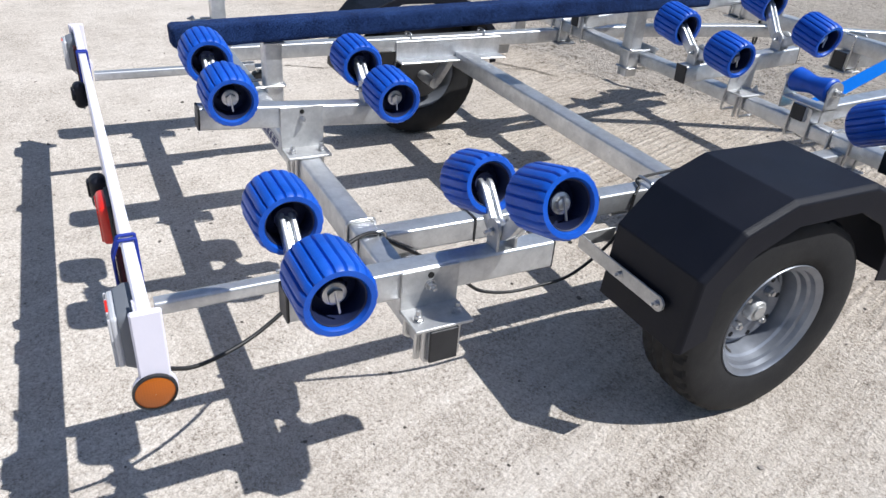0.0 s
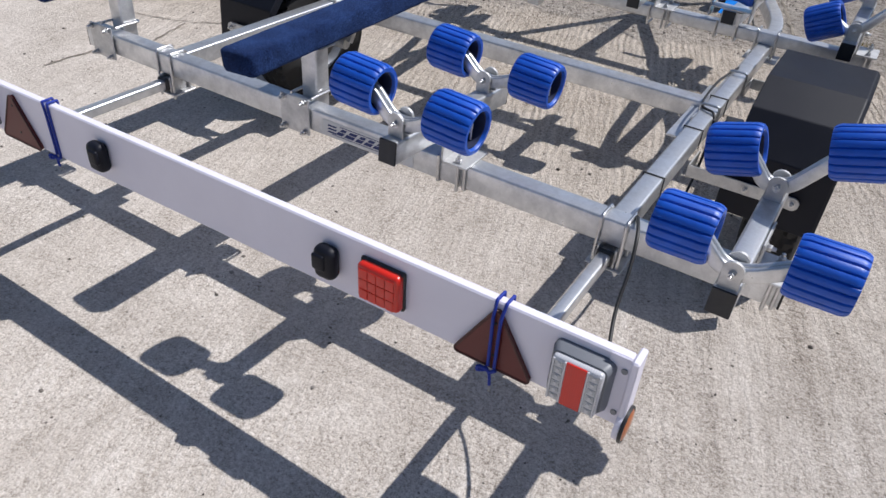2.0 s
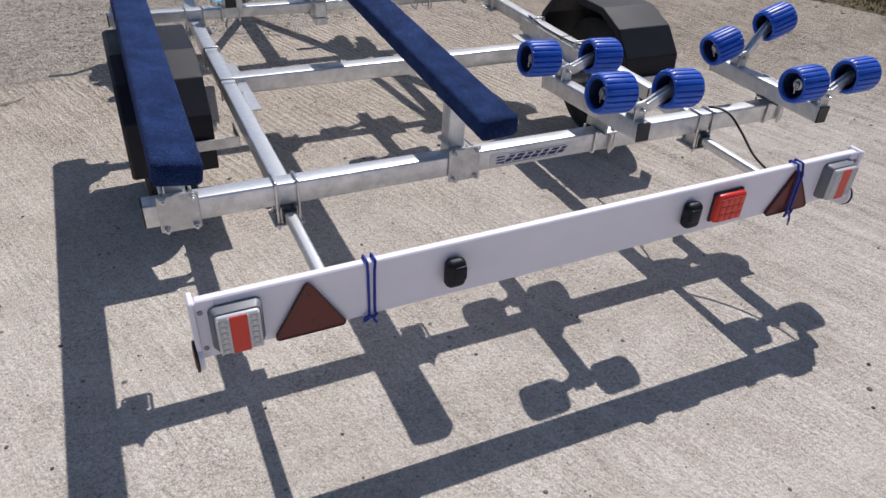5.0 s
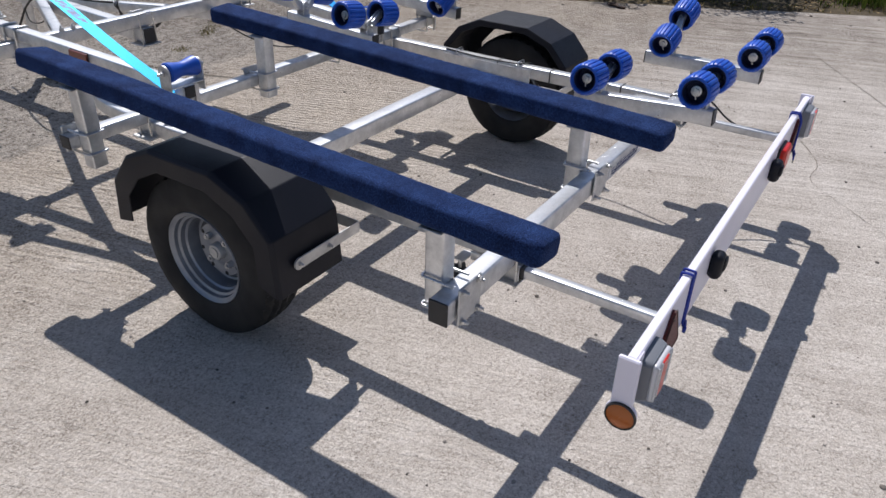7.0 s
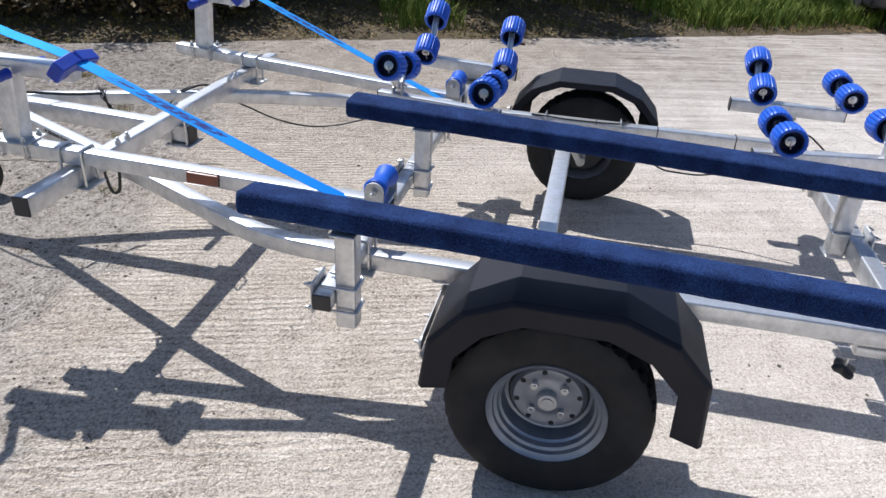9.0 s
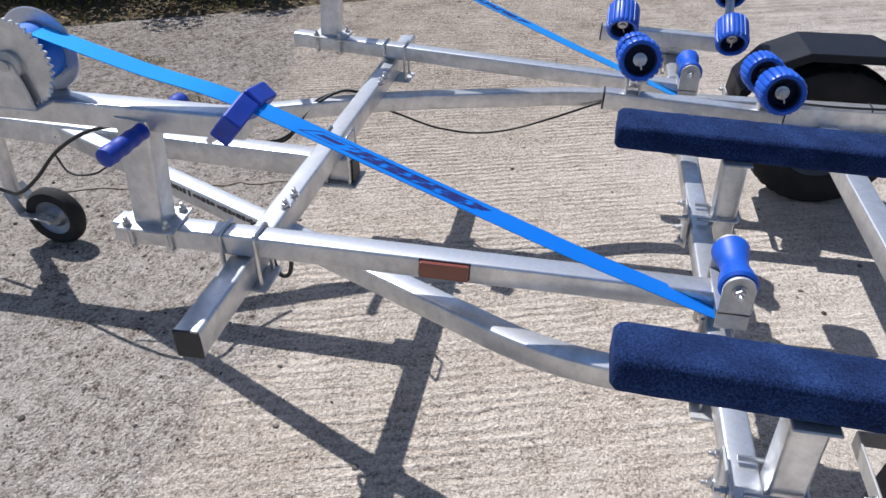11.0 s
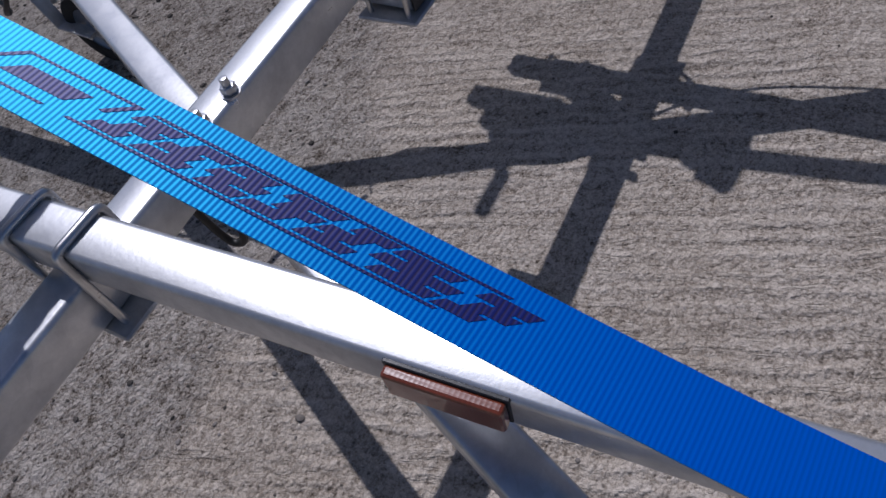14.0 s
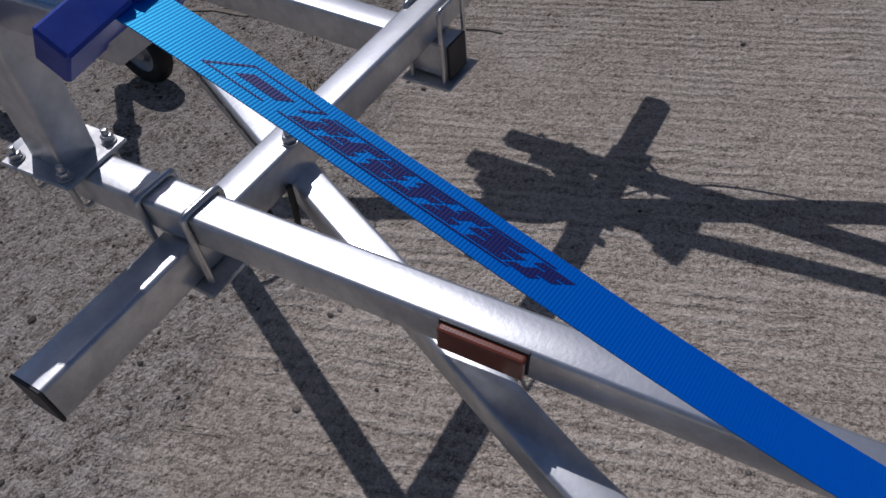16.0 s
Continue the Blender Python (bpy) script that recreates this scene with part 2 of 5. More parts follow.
    wave.bands_direction = 'Y'
    wave.inputs["Detail Scale"].default_value = 2.2
    wave.inputs["Detail Roughness"].default_value = 0.7
    link(turn.outputs[0], wave.inputs["Vector"])
    worn = calc('MULTIPLY', calc('MULTIPLY', keep, fore), calc('MULTIPLY_ADD', span(noise_at(2.3, 4), 0.38, 0.6), 0.75, 0.25))
    worn = calc('MULTIPLY', worn, calc('MULTIPLY_ADD', span(calc('ADD', sep.outputs[0], part_of(noise_at(1.3, 4), 1.2)), -1.35, -0.55), 0.8, 0.2))
    h_rows = calc('MULTIPLY', wave.outputs["Fac"], calc('MULTIPLY', worn, 0.50))
    # thin broken grooves between the ridges
    off = add("ShaderNodeMath")
    off.operation = 'ABSOLUTE'
    link(calc('SUBTRACT', lines, 0.47), off.inputs[0])
    thin = calc('SUBTRACT', 1.0, span(off.outputs[0], 0.004, 0.040))
    broken = span(ridges(11.0, 20.0, 3), 0.48, 0.64)
    groove = calc('MULTIPLY', calc('MULTIPLY', thin, broken), calc('MULTIPLY', keep, calc('MULTIPLY_ADD', fore, 0.75, 0.15)))
    mott = noise_at(17.0, 5, 0.7)
    # pale and dark stones of the aggregate, a few millimetres each
    cell = add("ShaderNodeTexVoronoi", Scale=125.0, Randomness=1.0)
    link(co, cell.inputs["Vector"])
    pick = add("ShaderNodeSeparateColor")
    link(cell.outputs["Color"], pick.inputs[0])
    coarse = calc('MAXIMUM', zone, calc('MULTIPLY', fore, 0.55))
    h_cell = calc('MULTIPLY', calc('SUBTRACT', 0.7, cell.outputs["Distance"]), calc('MULTIPLY_ADD', coarse, 0.42, 0.10))
    small = add("ShaderNodeTexVoronoi", Scale=290.0, Randomness=1.0)
    link(co, small.inputs["Vector"])
    hue = add("ShaderNodeSeparateColor")
    link(small.outputs["Color"], hue.inputs[0])
    height = calc('ADD', calc('ADD', h_lines, h_shred), calc('ADD', h_grit, calc('ADD', h_lump, h_cell)))
    height = calc('ADD', calc('SUBTRACT', height, calc('MULTIPLY', groove, 0.3)), h_rows)
    skin = calc('MULTIPLY_ADD', span(noise_at(2.6, 5, 0.6), 0.36, 0.62), 0.75, calc('MULTIPLY_ADD', fore, 0.25, 0.40))
    tone = calc('ADD', 0.590, part_of(patch, 0.34))
    brushed = span(calc('ADD', sep.outputs[0], part_of(noise_at(0.8, 4), 2.4)), -0.2, 1.6)
    streaks = ridges(0.9, 17.0, 4)
    tone = calc('ADD', tone, calc('MULTIPLY', part_of(streaks, 0.62), calc('MULTIPLY', brushed, calc('SUBTRACT', 1.0, fore))))
    tone = calc('ADD', tone, part_of(mid, 0.40))
    tone = calc('ADD', tone, calc('MULTIPLY', part_of(lines, 0.55), amount))
    tone = calc('ADD', tone, calc('MULTIPLY', part_of(shreds, 0.40), calc('MULTIPLY', amount, calc('MULTIPLY_ADD', fore, 0.7, 0.25))))
    tone = calc('ADD', tone, calc('MULTIPLY', part_of(grit, 1.0), calc('MULTIPLY', skin, 0.92)))
    tone = calc('ADD', tone, calc('MULTIPLY', part_of(lump, 0.8), calc('MULTIPLY_ADD', zone, 0.8, 0.35)))
    tone = calc('ADD', tone, calc('MULTIPLY', part_of(fine, 0.78), skin))
    tone = calc('ADD', tone, calc('MULTIPLY', part_of(pick.outputs[0], 0.34), calc('MULTIPLY_ADD', coarse, 0.75, 0.3)))
    tone = calc('ADD', tone, part_of(hue.outputs[0], 0.20))
    tone = calc('SUBTRACT', tone, calc('MULTIPLY', groove, 0.08))
    tone = calc('ADD', tone, calc('MULTIPLY', part_of(wave.outputs["Fac"], 0.13), worn))
    tone = calc('ADD', tone, calc('MULTIPLY', part_of(mott, 1.0), calc('MULTIPLY_ADD', zone, 0.85, 0.15)))
    # dirt washed down from the verge darkens the far side of the slab
    far = calc('MULTIPLY_ADD', sep.outputs[0], 1.98, sep.outputs[1])
    soiled = calc('MULTIPLY', span(far, 3.4, 9.4), calc('MULTIPLY_ADD', noise_at(0.8, 5), 1.2, 0.3))
    tone = calc('SUBTRACT', tone, calc('MULTIPLY', soiled, 0.17))
    base = ramp(add, link, tone, [(0.16, (0.095, 0.073, 0.054)), (0.40, (0.350, 0.306, 0.261)), (0.56, (0.510, 0.456, 0.396)), (0.84, (0.72, 0.664, 0.600))])
    # small dark pits and stones showing in the skin
    vor = add("ShaderNodeTexVoronoi", Scale=40.0, Randomness=1.0)
    link(co, vor.inputs["Vector"])
    chips = ramp(add, link, vor.outputs["Distance"], [(0.09, (0.3,) * 3), (0.17, (1.0,) * 3)])
    spots = add("ShaderNodeMix")
    spots.data_type = 'RGBA'
    spots.blend_type = 'MULTIPLY'
    link(calc('MULTIPLY', span(noise_at(15.0, 3), 0.53, 0.60), 0.80), spots.inputs[0])
    link(base, spots.inputs[6])
    link(chips, spots.inputs[7])
    # earth trodden into the front of the slab
    soil = add("ShaderNodeMix")
    soil.data_type = 'RGBA'
    soil.blend_type = 'MULTIPLY'
    link(calc('MULTIPLY', calc('MULTIPLY', fore, calc('MULTIPLY_ADD', zone, -0.5, 1.0)), calc('MULTIPLY_ADD', noise_at(2.1, 5), 0.9, 0.35)), soil.inputs[0])
    link(spots.outputs[2], soil.inputs[6])
    soil.inputs[7].default_value = (1.0, 0.955, 0.885, 1)
    link(soil.outputs[2], b.inputs["Base Color"])
    bp = add("ShaderNodeBump", Strength=1.0, Distance=0.012)
    link(height, bp.inputs["Height"])
    link(bp.outputs[0], b.inputs["Normal"])
    return mat


CONCRETE = concrete()
CRACK = grain(material("crack_dirt", (0.20, 0.17, 0.13), 0.95), [(0.3, (0.13, 0.11, 0.085)), (0.7, (0.30, 0.26, 0.21))], 30)
DIRT = grain(material("dirt", (0.10, 0.075, 0.04), 0.95), [(0.3, (0.035, 0.026, 0.013)), (0.7, (0.115, 0.085, 0.042))], 25, bump=0.6, bump_scale=90)


def varied(name, stops, rough=0.8, trans=0.0):
    """Colour that differs from piece to piece of one mesh."""
    mat = material(name, stops[0][1], rough, 0, 0.2)
    add, link, b = kit(mat)
    g = add("ShaderNodeNewGeometry")
    link(ramp(add, link, g.outputs["Random Per Island"], stops), b.inputs["Base Color"])
    return mat


STONES = varied("loose_stones", [(0.0, (0.05, 0.045, 0.04)), (0.5, (0.16, 0.14, 0.12)), (1.0, (0.34, 0.31, 0.28))], 0.9)
GRASS = varied("verge_grass", [(0.0, (0.07, 0.085, 0.010)), (0.4, (0.17, 0.15, 0.025)), (0.75, (0.24, 0.175, 0.04)), (1.0, (0.34, 0.25, 0.09))])
TALL = varied("tall_grass", [(0.0, (0.05, 0.09, 0.010)), (0.6, (0.12, 0.17, 0.022)), (1.0, (0.22, 0.24, 0.05))])
LEAF = varied("hedge_leaf", [(0.0, (0.012, 0.028, 0.008)), (0.6, (0.028, 0.06, 0.014)), (1.0, (0.07, 0.11, 0.025))], 0.55)
DRY = varied("dead_leaf", [(0.0, (0.05, 0.032, 0.012)), (0.6, (0.16, 0.10, 0.035)), (1.0, (0.36, 0.26, 0.13))], 0.8)
BROWN_LEAF = varied("withered_leaf", [(0.0, (0.025, 0.022, 0.010)), (0.5, (0.09, 0.062, 0.024)), (0.85, (0.17, 0.115, 0.045)), (1.0, (0.34, 0.27, 0.15))], 0.7)
BARK = grain(material("bark", (0.05, 0.04, 0.03), 0.9), [(0.3, (0.03, 0.024, 0.018)), (0.7, (0.08, 0.065, 0.05))], 30, bump=0.5)


# ---- mesh tools ----
def frame_of(p0, p1, up=(0, 0, 1)):
    """Matrix at the middle of p0-p1: y along it, z near up."""
    p0, p1 = Vector(p0), Vector(p1)
    y = (p1 - p0).normalized()
    x = y.cross(Vector(up)).normalized()
    z = x.cross(y)
    m = Matrix((x, y, z)).transposed().to_4x4()
    m.translation = (p0 + p1) / 2
    return m


def box(sx, sy, sz, m=None, bev=0.002, seg=1):
    bm = bmesh.new()
    bmesh.ops.create_cube(bm, size=1)
    bmesh.ops.scale(bm, vec=(sx, sy, sz), verts=bm.verts)
    if bev:
        bmesh.ops.bevel(bm, geom=bm.edges[:], offset=min(bev, 0.45 * min(sx, sy, sz)), segments=seg, affect='EDGES', profile=0.5)
    if m is not None:
        bm.transform(m)
    return bm


def at(x, y, z):
    return Matrix.Translation((x, y, z))


def rod(r, h, m=None, n=20, bev=0.0, r2=None):
    """Cylinder along z, centred."""
    bm = bmesh.new()
    bmesh.ops.create_cone(bm, cap_ends=True, segments=n, radius1=r, radius2=r if r2 is None else r2, depth=h)
    if bev:
        rims = [e for e in bm.edges if abs(e.verts[0].co.z - e.verts[1].co.z) < 1e-6]
        bmesh.ops.bevel(bm, geom=rims, offset=bev, segments=2, affect='EDGES', profile=0.5)
    if m is not None:
        bm.transform(m)
    return bm


def joined(*parts):
    out = bmesh.new()
    for p in parts:
        tmp = bpy.data.meshes.new("tmp")
        p.to_mesh(tmp)
        p.free()
        out.from_mesh(tmp)
        bpy.data.meshes.remove(tmp)
    return out


def rounded_path(pts, rad, n=6):
    """A polyline with its corners turned into arcs."""
    pts = [Vector(p) for p in pts]
    out = [pts[0]]
    for a, b, c in zip(pts, pts[1:], pts[2:]):
        u, v = (a - b).normalized(), (c - b).normalized()
        d = min(rad, 0.49 * (a - b).length, 0.49 * (c - b).length)
        p, q = b + u * d, b + v * d
        for i in range(n + 1):
            t = i / n
            out.append(p.lerp(b, t).lerp(b.lerp(q, t), t))
    out.append(pts[-1])
    return out


def smooth_path(pts, n=8):
    """A soft curve through points."""
    pts = [Vector(p) for p in pts]
    ext = [2 * pts[0] - pts[1], *pts, 2 * pts[-1] - pts[-2]]
    out = []
    for a, b, c, d in zip(ext, ext[1:], ext[2:], ext[3:]):
        for i in range(n):
            t = i / n
            out.append(0.5 * ((2 * b) + (c - a) * t + (2 * a - 5 * b + 4 * c - d) * t * t + (3 * b - 3 * c + d - a) * t ** 3))
    out.append(pts[-1])
    return out


def sweep(pts, section, up=None, closed=False):
    """Sweep a 2D section (list of x, y) along points. up keeps the section's y upright."""
    bm = bmesh.new()
    pts = [Vector(p) for p in pts]
    rings, last = [], None
    for i, p in enumerate(pts):
        if closed:
            d = (pts[(i + 1) % len(pts)] - pts[i - 1]).normalized()
        else:
            d = (pts[min(i + 1, len(pts) - 1)] - pts[max(i - 1, 0)]).normalized()
        ref = Vector(up) if up is not None else (last if last is not None else (Vector((0, 0, 1)) if abs(d.z) < 0.9 else Vector((1, 0, 0))))
        x = d.cross(ref).normalized()
        y = x.cross(d).normalized()
        last = y
        rings.append([bm.verts.new(p + x * a + y * b) for a, b in section])
    k = len(section)
    pairs = list(zip(rings, rings[1:]))
    if closed:
        pairs.append((rings[-1], rings[0]))
    for r, s in pairs:
        for j in range(k):
            bm.faces.new((r[j], r[(j + 1) % k], s[(j + 1) % k], s[j]))
    if not closed:
        bm.faces.new(rings[0][::-1])
        bm.faces.new(rings[-1])
    bmesh.ops.recalc_face_normals(bm, faces=bm.faces)
    return bm


def circle(r, n=8):
    return [(r * math.cos(2 * math.pi * i / n), r * math.sin(2 * math.pi * i / n)) for i in range(n)]


def rect(w, h, c=0.004, n=2):
    """Rounded rectangle section."""
    out = []
    for cx, cy, a0 in ((w / 2 - c, h / 2 - c, 0), (-w / 2 + c, h / 2 - c, 90), (-w / 2 + c, -h / 2 + c, 180), (w / 2 - c, -h / 2 + c, 270)):
        for i in range(n + 1):
            a = radians(a0 + 90 * i / n)
            out.append((cx + c * math.cos(a), cy + c * math.sin(a)))
    return out


def revolve(profile, n=48, m=None, wave=None):
    """Turn (radius, height) round z. wave(i, j, r) may change a radius."""
    bm = bmesh.new()
    rings = []
    for j, (r, h) in enumerate(profile):
        ring = []
        for i in range(n):
            rr = wave(i, j, r) if wave else r
            a = 2 * math.pi * i / n
            ring.append(bm.verts.new((rr * math.cos(a), rr * math.sin(a), h)))
        rings.append(ring)
    for r, s in zip(rings, rings[1:]):
        for i in range(n):
            bm.faces.new((r[i], r[(i + 1) % n], s[(i + 1) % n], s[i]))
    bmesh.ops.recalc_face_normals(bm, faces=bm.faces)
    if m is not None:
        bm.transform(m)
    return bm


MESHES = {}


def part(name, bm, mat, parent, label="", m=None, smooth=None, key=None):
    """Link a bmesh as one mesh object under a thing or a part. key shares the mesh between alike parts."""
    if key is not None and key in MESHES:
        me = MESHES[key]
        if bm is not None:
            bm.free()
    else:
        me = bpy.data.meshes.new(name)
        bm.normal_update()
        bm.to_mesh(me)
        bm.free()
        me.materials.append(mat)
        if smooth is not None:
            for p in me.polygons:
                p.use_smooth = True
            me.set_sharp_from_angle(angle=radians(smooth))
        if key is not None:
            MESHES[key] = me
    ob = new(name, me)
    if m is not None:
        ob.matrix_basis = m
    if parent is not None:
        ob.parent = parent
        ob.matrix_parent_inverse = parent.matrix_basis.inverted()
    return tagged(ob, label)


def thing(name, where, label, category, group="", kind=""):
    ob = new(name)
    ob.empty_display_size = 0.05
    ob.location = where
    return tagged(ob, label, category, group, kind)


# shared small hardware
def bolt_mesh():
    """Washer, hexagon nut and stud end, standing on z = 0."""
    return joined(rod(0.0095, 0.002, at(0, 0, 0.001), 16), rod(0.0075, 0.008, at(0, 0, 0.006), 6, 0.0008), rod(0.004, 0.014, at(0, 0, 0.011), 10, 0.0006))


def bolt(parent, p, axis=(0, 0, 1), size=1.0):
    q = Vector(axis).to_track_quat('Z', 'Y').to_matrix().to_4x4()
    m = Matrix.Translation(p) @ q @ Matrix.Scale(size, 4)
    return part("bolt", None if "bolt" in MESHES else bolt_mesh(), PLATED, parent, m=m, smooth=40, key="bolt")


def tube(name, parent, p0, p1, w, h, mat=None, up=(0, 0, 1), label="", open_ends=True):
    """Square tube with rounded long edges."""
    p0, p1 = Vector(p0), Vector(p1)
    return part(name, sweep([p0, p1], rect(w, h, 0.006, 3), up), mat or ZINC, parent, label, smooth=50)


def plug(parent, p, d, w, h, up=(0, 0, 1)):
    """Black plastic end cap of a tube at p, facing along d."""
    d = Vector(d).normalized()
    m = frame_of(Vector(p) - d * 0.001, Vector(p) + d * 0.005, up)
    return part("end_cap", box(w * 0.99, 0.005, h * 0.99, m, 0.0015), BLACK, parent, "black plastic end cap")


def u_bolt(parent, c, axis, across, w, drop, r=0.004, name="u_bolt"):
    """U-bolt over a tube: c is the middle of its back, axis where its legs point, across the span."""
    c, axis, across = Vector(c), Vector(axis).normalized(), Vector(across).normalized()
    a, b = c - across * w / 2, c + across * w / 2
    pts = rounded_path([a + axis * drop, a, b, b + axis * drop], 0.01, 5)
    return part(name, sweep(pts, circle(r, 8)), PLATED, parent, smooth=60)


def hose(name, pts, r, mat, parent, label="", n=8, soft=8):
    return part(name, sweep(smooth_path(pts, soft), circle(r, n)), mat, parent, label, smooth=60)


# ---- ground ----
def ground_sheet():
    bm = bmesh.new()
    n, half = 60, 9.0
    bmesh.ops.create_grid(bm, x_segments=n, y_segments=n, size=half)
    for v in bm.verts:
        v.co.x += 1.0
        v.co.y += 1.5
        if max(abs(v.co.x - 1.0), abs(v.co.y - 1.5)) > half - 0.01:
            d = Vector((v.co.x - 1.0, v.co.y - 1.5, 0))
            v.co += d * 60
    part("ground", bm, CONCRETE, None)


ground_sheet()
tagged(bpy.data.objects["ground"], "pale brushed concrete yard, worn and gritty", "ground", kind="structure")


def crack(pts, w, seed):
    """A dirt-filled joint: an uneven ribbon just above the slab."""
    rnd = random.Random(seed)
    path = smooth_path([(x, y, 0.004) for x, y in pts], 14)
    bm = bmesh.new()
    prev = None
    for i, p in enumerate(path):
        d = (path[min(i + 1, len(path) - 1)] - path[max(i - 1, 0)]).normalized()
        s = Vector((-d.y, d.x, 0))
        j = s * rnd.gauss(0, w * 0.6)
        ww = w * rnd.uniform(0.25, 1.0)
        a, b = bm.verts.new(p + j + s * ww), bm.verts.new(p + j - s * ww)
        if prev:
            bm.faces.new((prev[0], a, b, prev[1]))
        prev = (a, b)
    return bm


cracks = joined(
    crack([(-2.95, 1.38), (-2.66, 1.53), (-2.35, 1.69), (-2.10, 1.78), (-1.95, 1.90), (-1.75, 2.02), (-1.50, 2.22), (-1.32, 2.32)], 0.010, 1),
    crack([(-2.15, 1.36), (-1.85, 1.46), (-1.62, 1.66), (-1.55, 1.92), (-1.49, 2.22)], 0.0055, 2),
    crack([(-1.84, 1.44), (-1.77, 1.23), (-1.76, 1.12), (-1.84, 0.95), (-1.85, 0.70)], 0.0065, 3),
    crack([(4.4, 0.75), (2.57, -0.34), (2.1, -0.6)], 0.003, 4),
    crack([(2.0, 0.12), (1.6, -0.08), (1.35, -0.1), (1.11, -0.32), (0.81, -0.60)], 0.002, 5),
    crack([(0.4, 4.4), (0.62, 3.6), (0.80, 2.95)], 0.012, 6))
part("ground_crack", cracks, CRACK, None)
tagged(bpy.data.objects["ground_crack"], "dirt-filled cracks in the concrete", "crack", kind="stuff")


def pebbles():
    """Loose grit on the slab, denser on the broken apron."""
    rnd = random.Random(5)
    verts, faces = [], []
    ico = bmesh.new()
    bmesh.ops.create_icosphere(ico, subdivisions=1, radius=1)
    base = [v.co.copy() for v in ico.verts]
    tri = [[v.index for v in f.verts] for f in ico.faces]
    ico.free()

    def stone(x, y, r):
        k = len(verts)
        q = Euler((rnd.uniform(0, 6), rnd.uniform(0, 6), rnd.uniform(0, 6))).to_matrix()
        sx, sy, sz = rnd.uniform(0.7, 1.4), rnd.uniform(0.7, 1.3), rnd.uniform(0.35, 0.7)
        for c in base:
            d = q @ c * rnd.uniform(0.8, 1.15)
            verts.append((x + d.x * r * sx, y + d.y * r * sy, r * 0.25 + d.z * r * sz))
        faces.extend([[k + i for i in f] for f in tri])
    for _ in range(900):
        stone(rnd.uniform(-2.2, 3.0), rnd.uniform(-1.6, 4.0), abs(rnd.gauss(0.0015, 0.0022)) + 0.0012)
    for _ in range(2600):
        y = rnd.uniform(2.3, 5.2)
        x = rnd.uniform(-2.2, 0.6)
        if y - 0.3 * x > 3.0 + rnd.gauss(0, 0.12):
            stone(x, y, abs(rnd.gauss(0.0015, 0.0025)) + 0.0015)
    for _ in range(160):
        x = rnd.uniform(2.4, 5.5)
        y = 6.0 - (x - 1.9) * 1.9 + rnd.gauss(0, 0.4)
        stone(x, y, abs(rnd.gauss(0.002, 0.004)) + 0.003)
    me = bpy.data.meshes.new("gravel")
    me.from_pydata(verts, [], faces)
    me.materials.append(STONES)
    tagged(new("gravel", me), "loose dark grit scattered on the concrete", "gravel", kind="stuff")


pebbles()


# ---- trailer chassis ----
CX = 0.057          # middle line of the trailer
trailer = thing("boat_trailer", (CX, 1.2, 0), "galvanised twin boat trailer with black mudguards on a concrete yard", "trailer")

RAIL_L, RAIL_R = -0.615, 0.725
RTOP = 0.462
# rear cross beam
tube("rear_cross_beam", trailer, (-0.945, 0.39, 0.4415), (1.065, 0.39, 0.4415), 0.05, 0.061)
plug(trailer, (-0.945, 0.39, 0.4415), (-1, 0, 0), 0.05, 0.061)
plug(trailer, (1.065, 0.39, 0.4415), (1, 0, 0), 0.05, 0.061)


# side rails run forward, bend inwards and meet at the drawbar
def side_rail(x, toe):
    s = 1 if x < 0 else -1
    pts = [(x, 0.415, RTOP - 0.025), (x, 1.80, RTOP - 0.025), (x + s * 0.012, 2.06, RTOP - 0.02), (CX - s * 0.413, 2.64, 0.481), (toe, 3.43, 0.487), (toe + s * 0.055, 3.545, 0.488)]
    path = rounded_path(pts, 0.17, 8)
    part("side_rail", sweep(path, rect(0.047, 0.050, 0.006, 3), (0, 0, 1)), ZINC, trailer, smooth=50)


side_rail(RAIL_L, 0.015)
side_rail(RAIL_R, 0.10)
# front cross beam, on the rails
FB = 1.770
tube("front_cross_beam", trailer, (-0.922, FB, 0.481), (1.045, FB, 0.481), 0.046, 0.042)
plug(trailer, (-0.922, FB, 0.481), (-1, 0, 0), 0.046, 0.042)
plug(trailer, (1.045, FB, 0.481), (1, 0, 0), 0.046, 0.042)
for x in (RAIL_L, RAIL_R):
    for dx in (-0.032, 0.032):
        u_bolt(trailer, (x + dx, FB, 0.506), (0, 0, -1), (0, 1, 0), 0.056, 0.105)
    part("clamp_plate", box(0.11, 0.09, 0.006, at(x, FB, 0.411)), ZINC_DULL, trailer)
# drawbar cross beam, on the V
XB = 2.674
tube("drawbar_cross_beam", trailer, (-0.772, XB, 0.527), (0.900, XB + 0.026, 0.527), 0.050, 0.058)
plug(trailer, (-0.772, XB, 0.527), (-1, 0, 0), 0.050, 0.058)
plug(trailer, (0.900, XB + 0.026, 0.527), (1, 0.016, 0), 0.050, 0.058)
for x in (-0.348, -0.297, 0.405, 0.455):
    bolt(trailer, (x, XB - 0.010, 0.556), size=1.25)
# central drawbar
tube("drawbar", trailer, (0.042, 2.638, 0.462), (0.082, 5.0, 0.535), 0.058, 0.066)
plug(trailer, (0.042, 2.638, 0.462), (0, -1, 0), 0.058, 0.066)
for dy in (-0.032, 0.032):
    u_bolt(trailer, (0.042, XB + dy, 0.561), (0, 0, -1), (1, 0, 0), 0.074, 0.150)
part("clamp_plate", box(0.10, 0.10, 0.006, at(0.042, XB, 0.423)), ZINC_DULL, trailer)
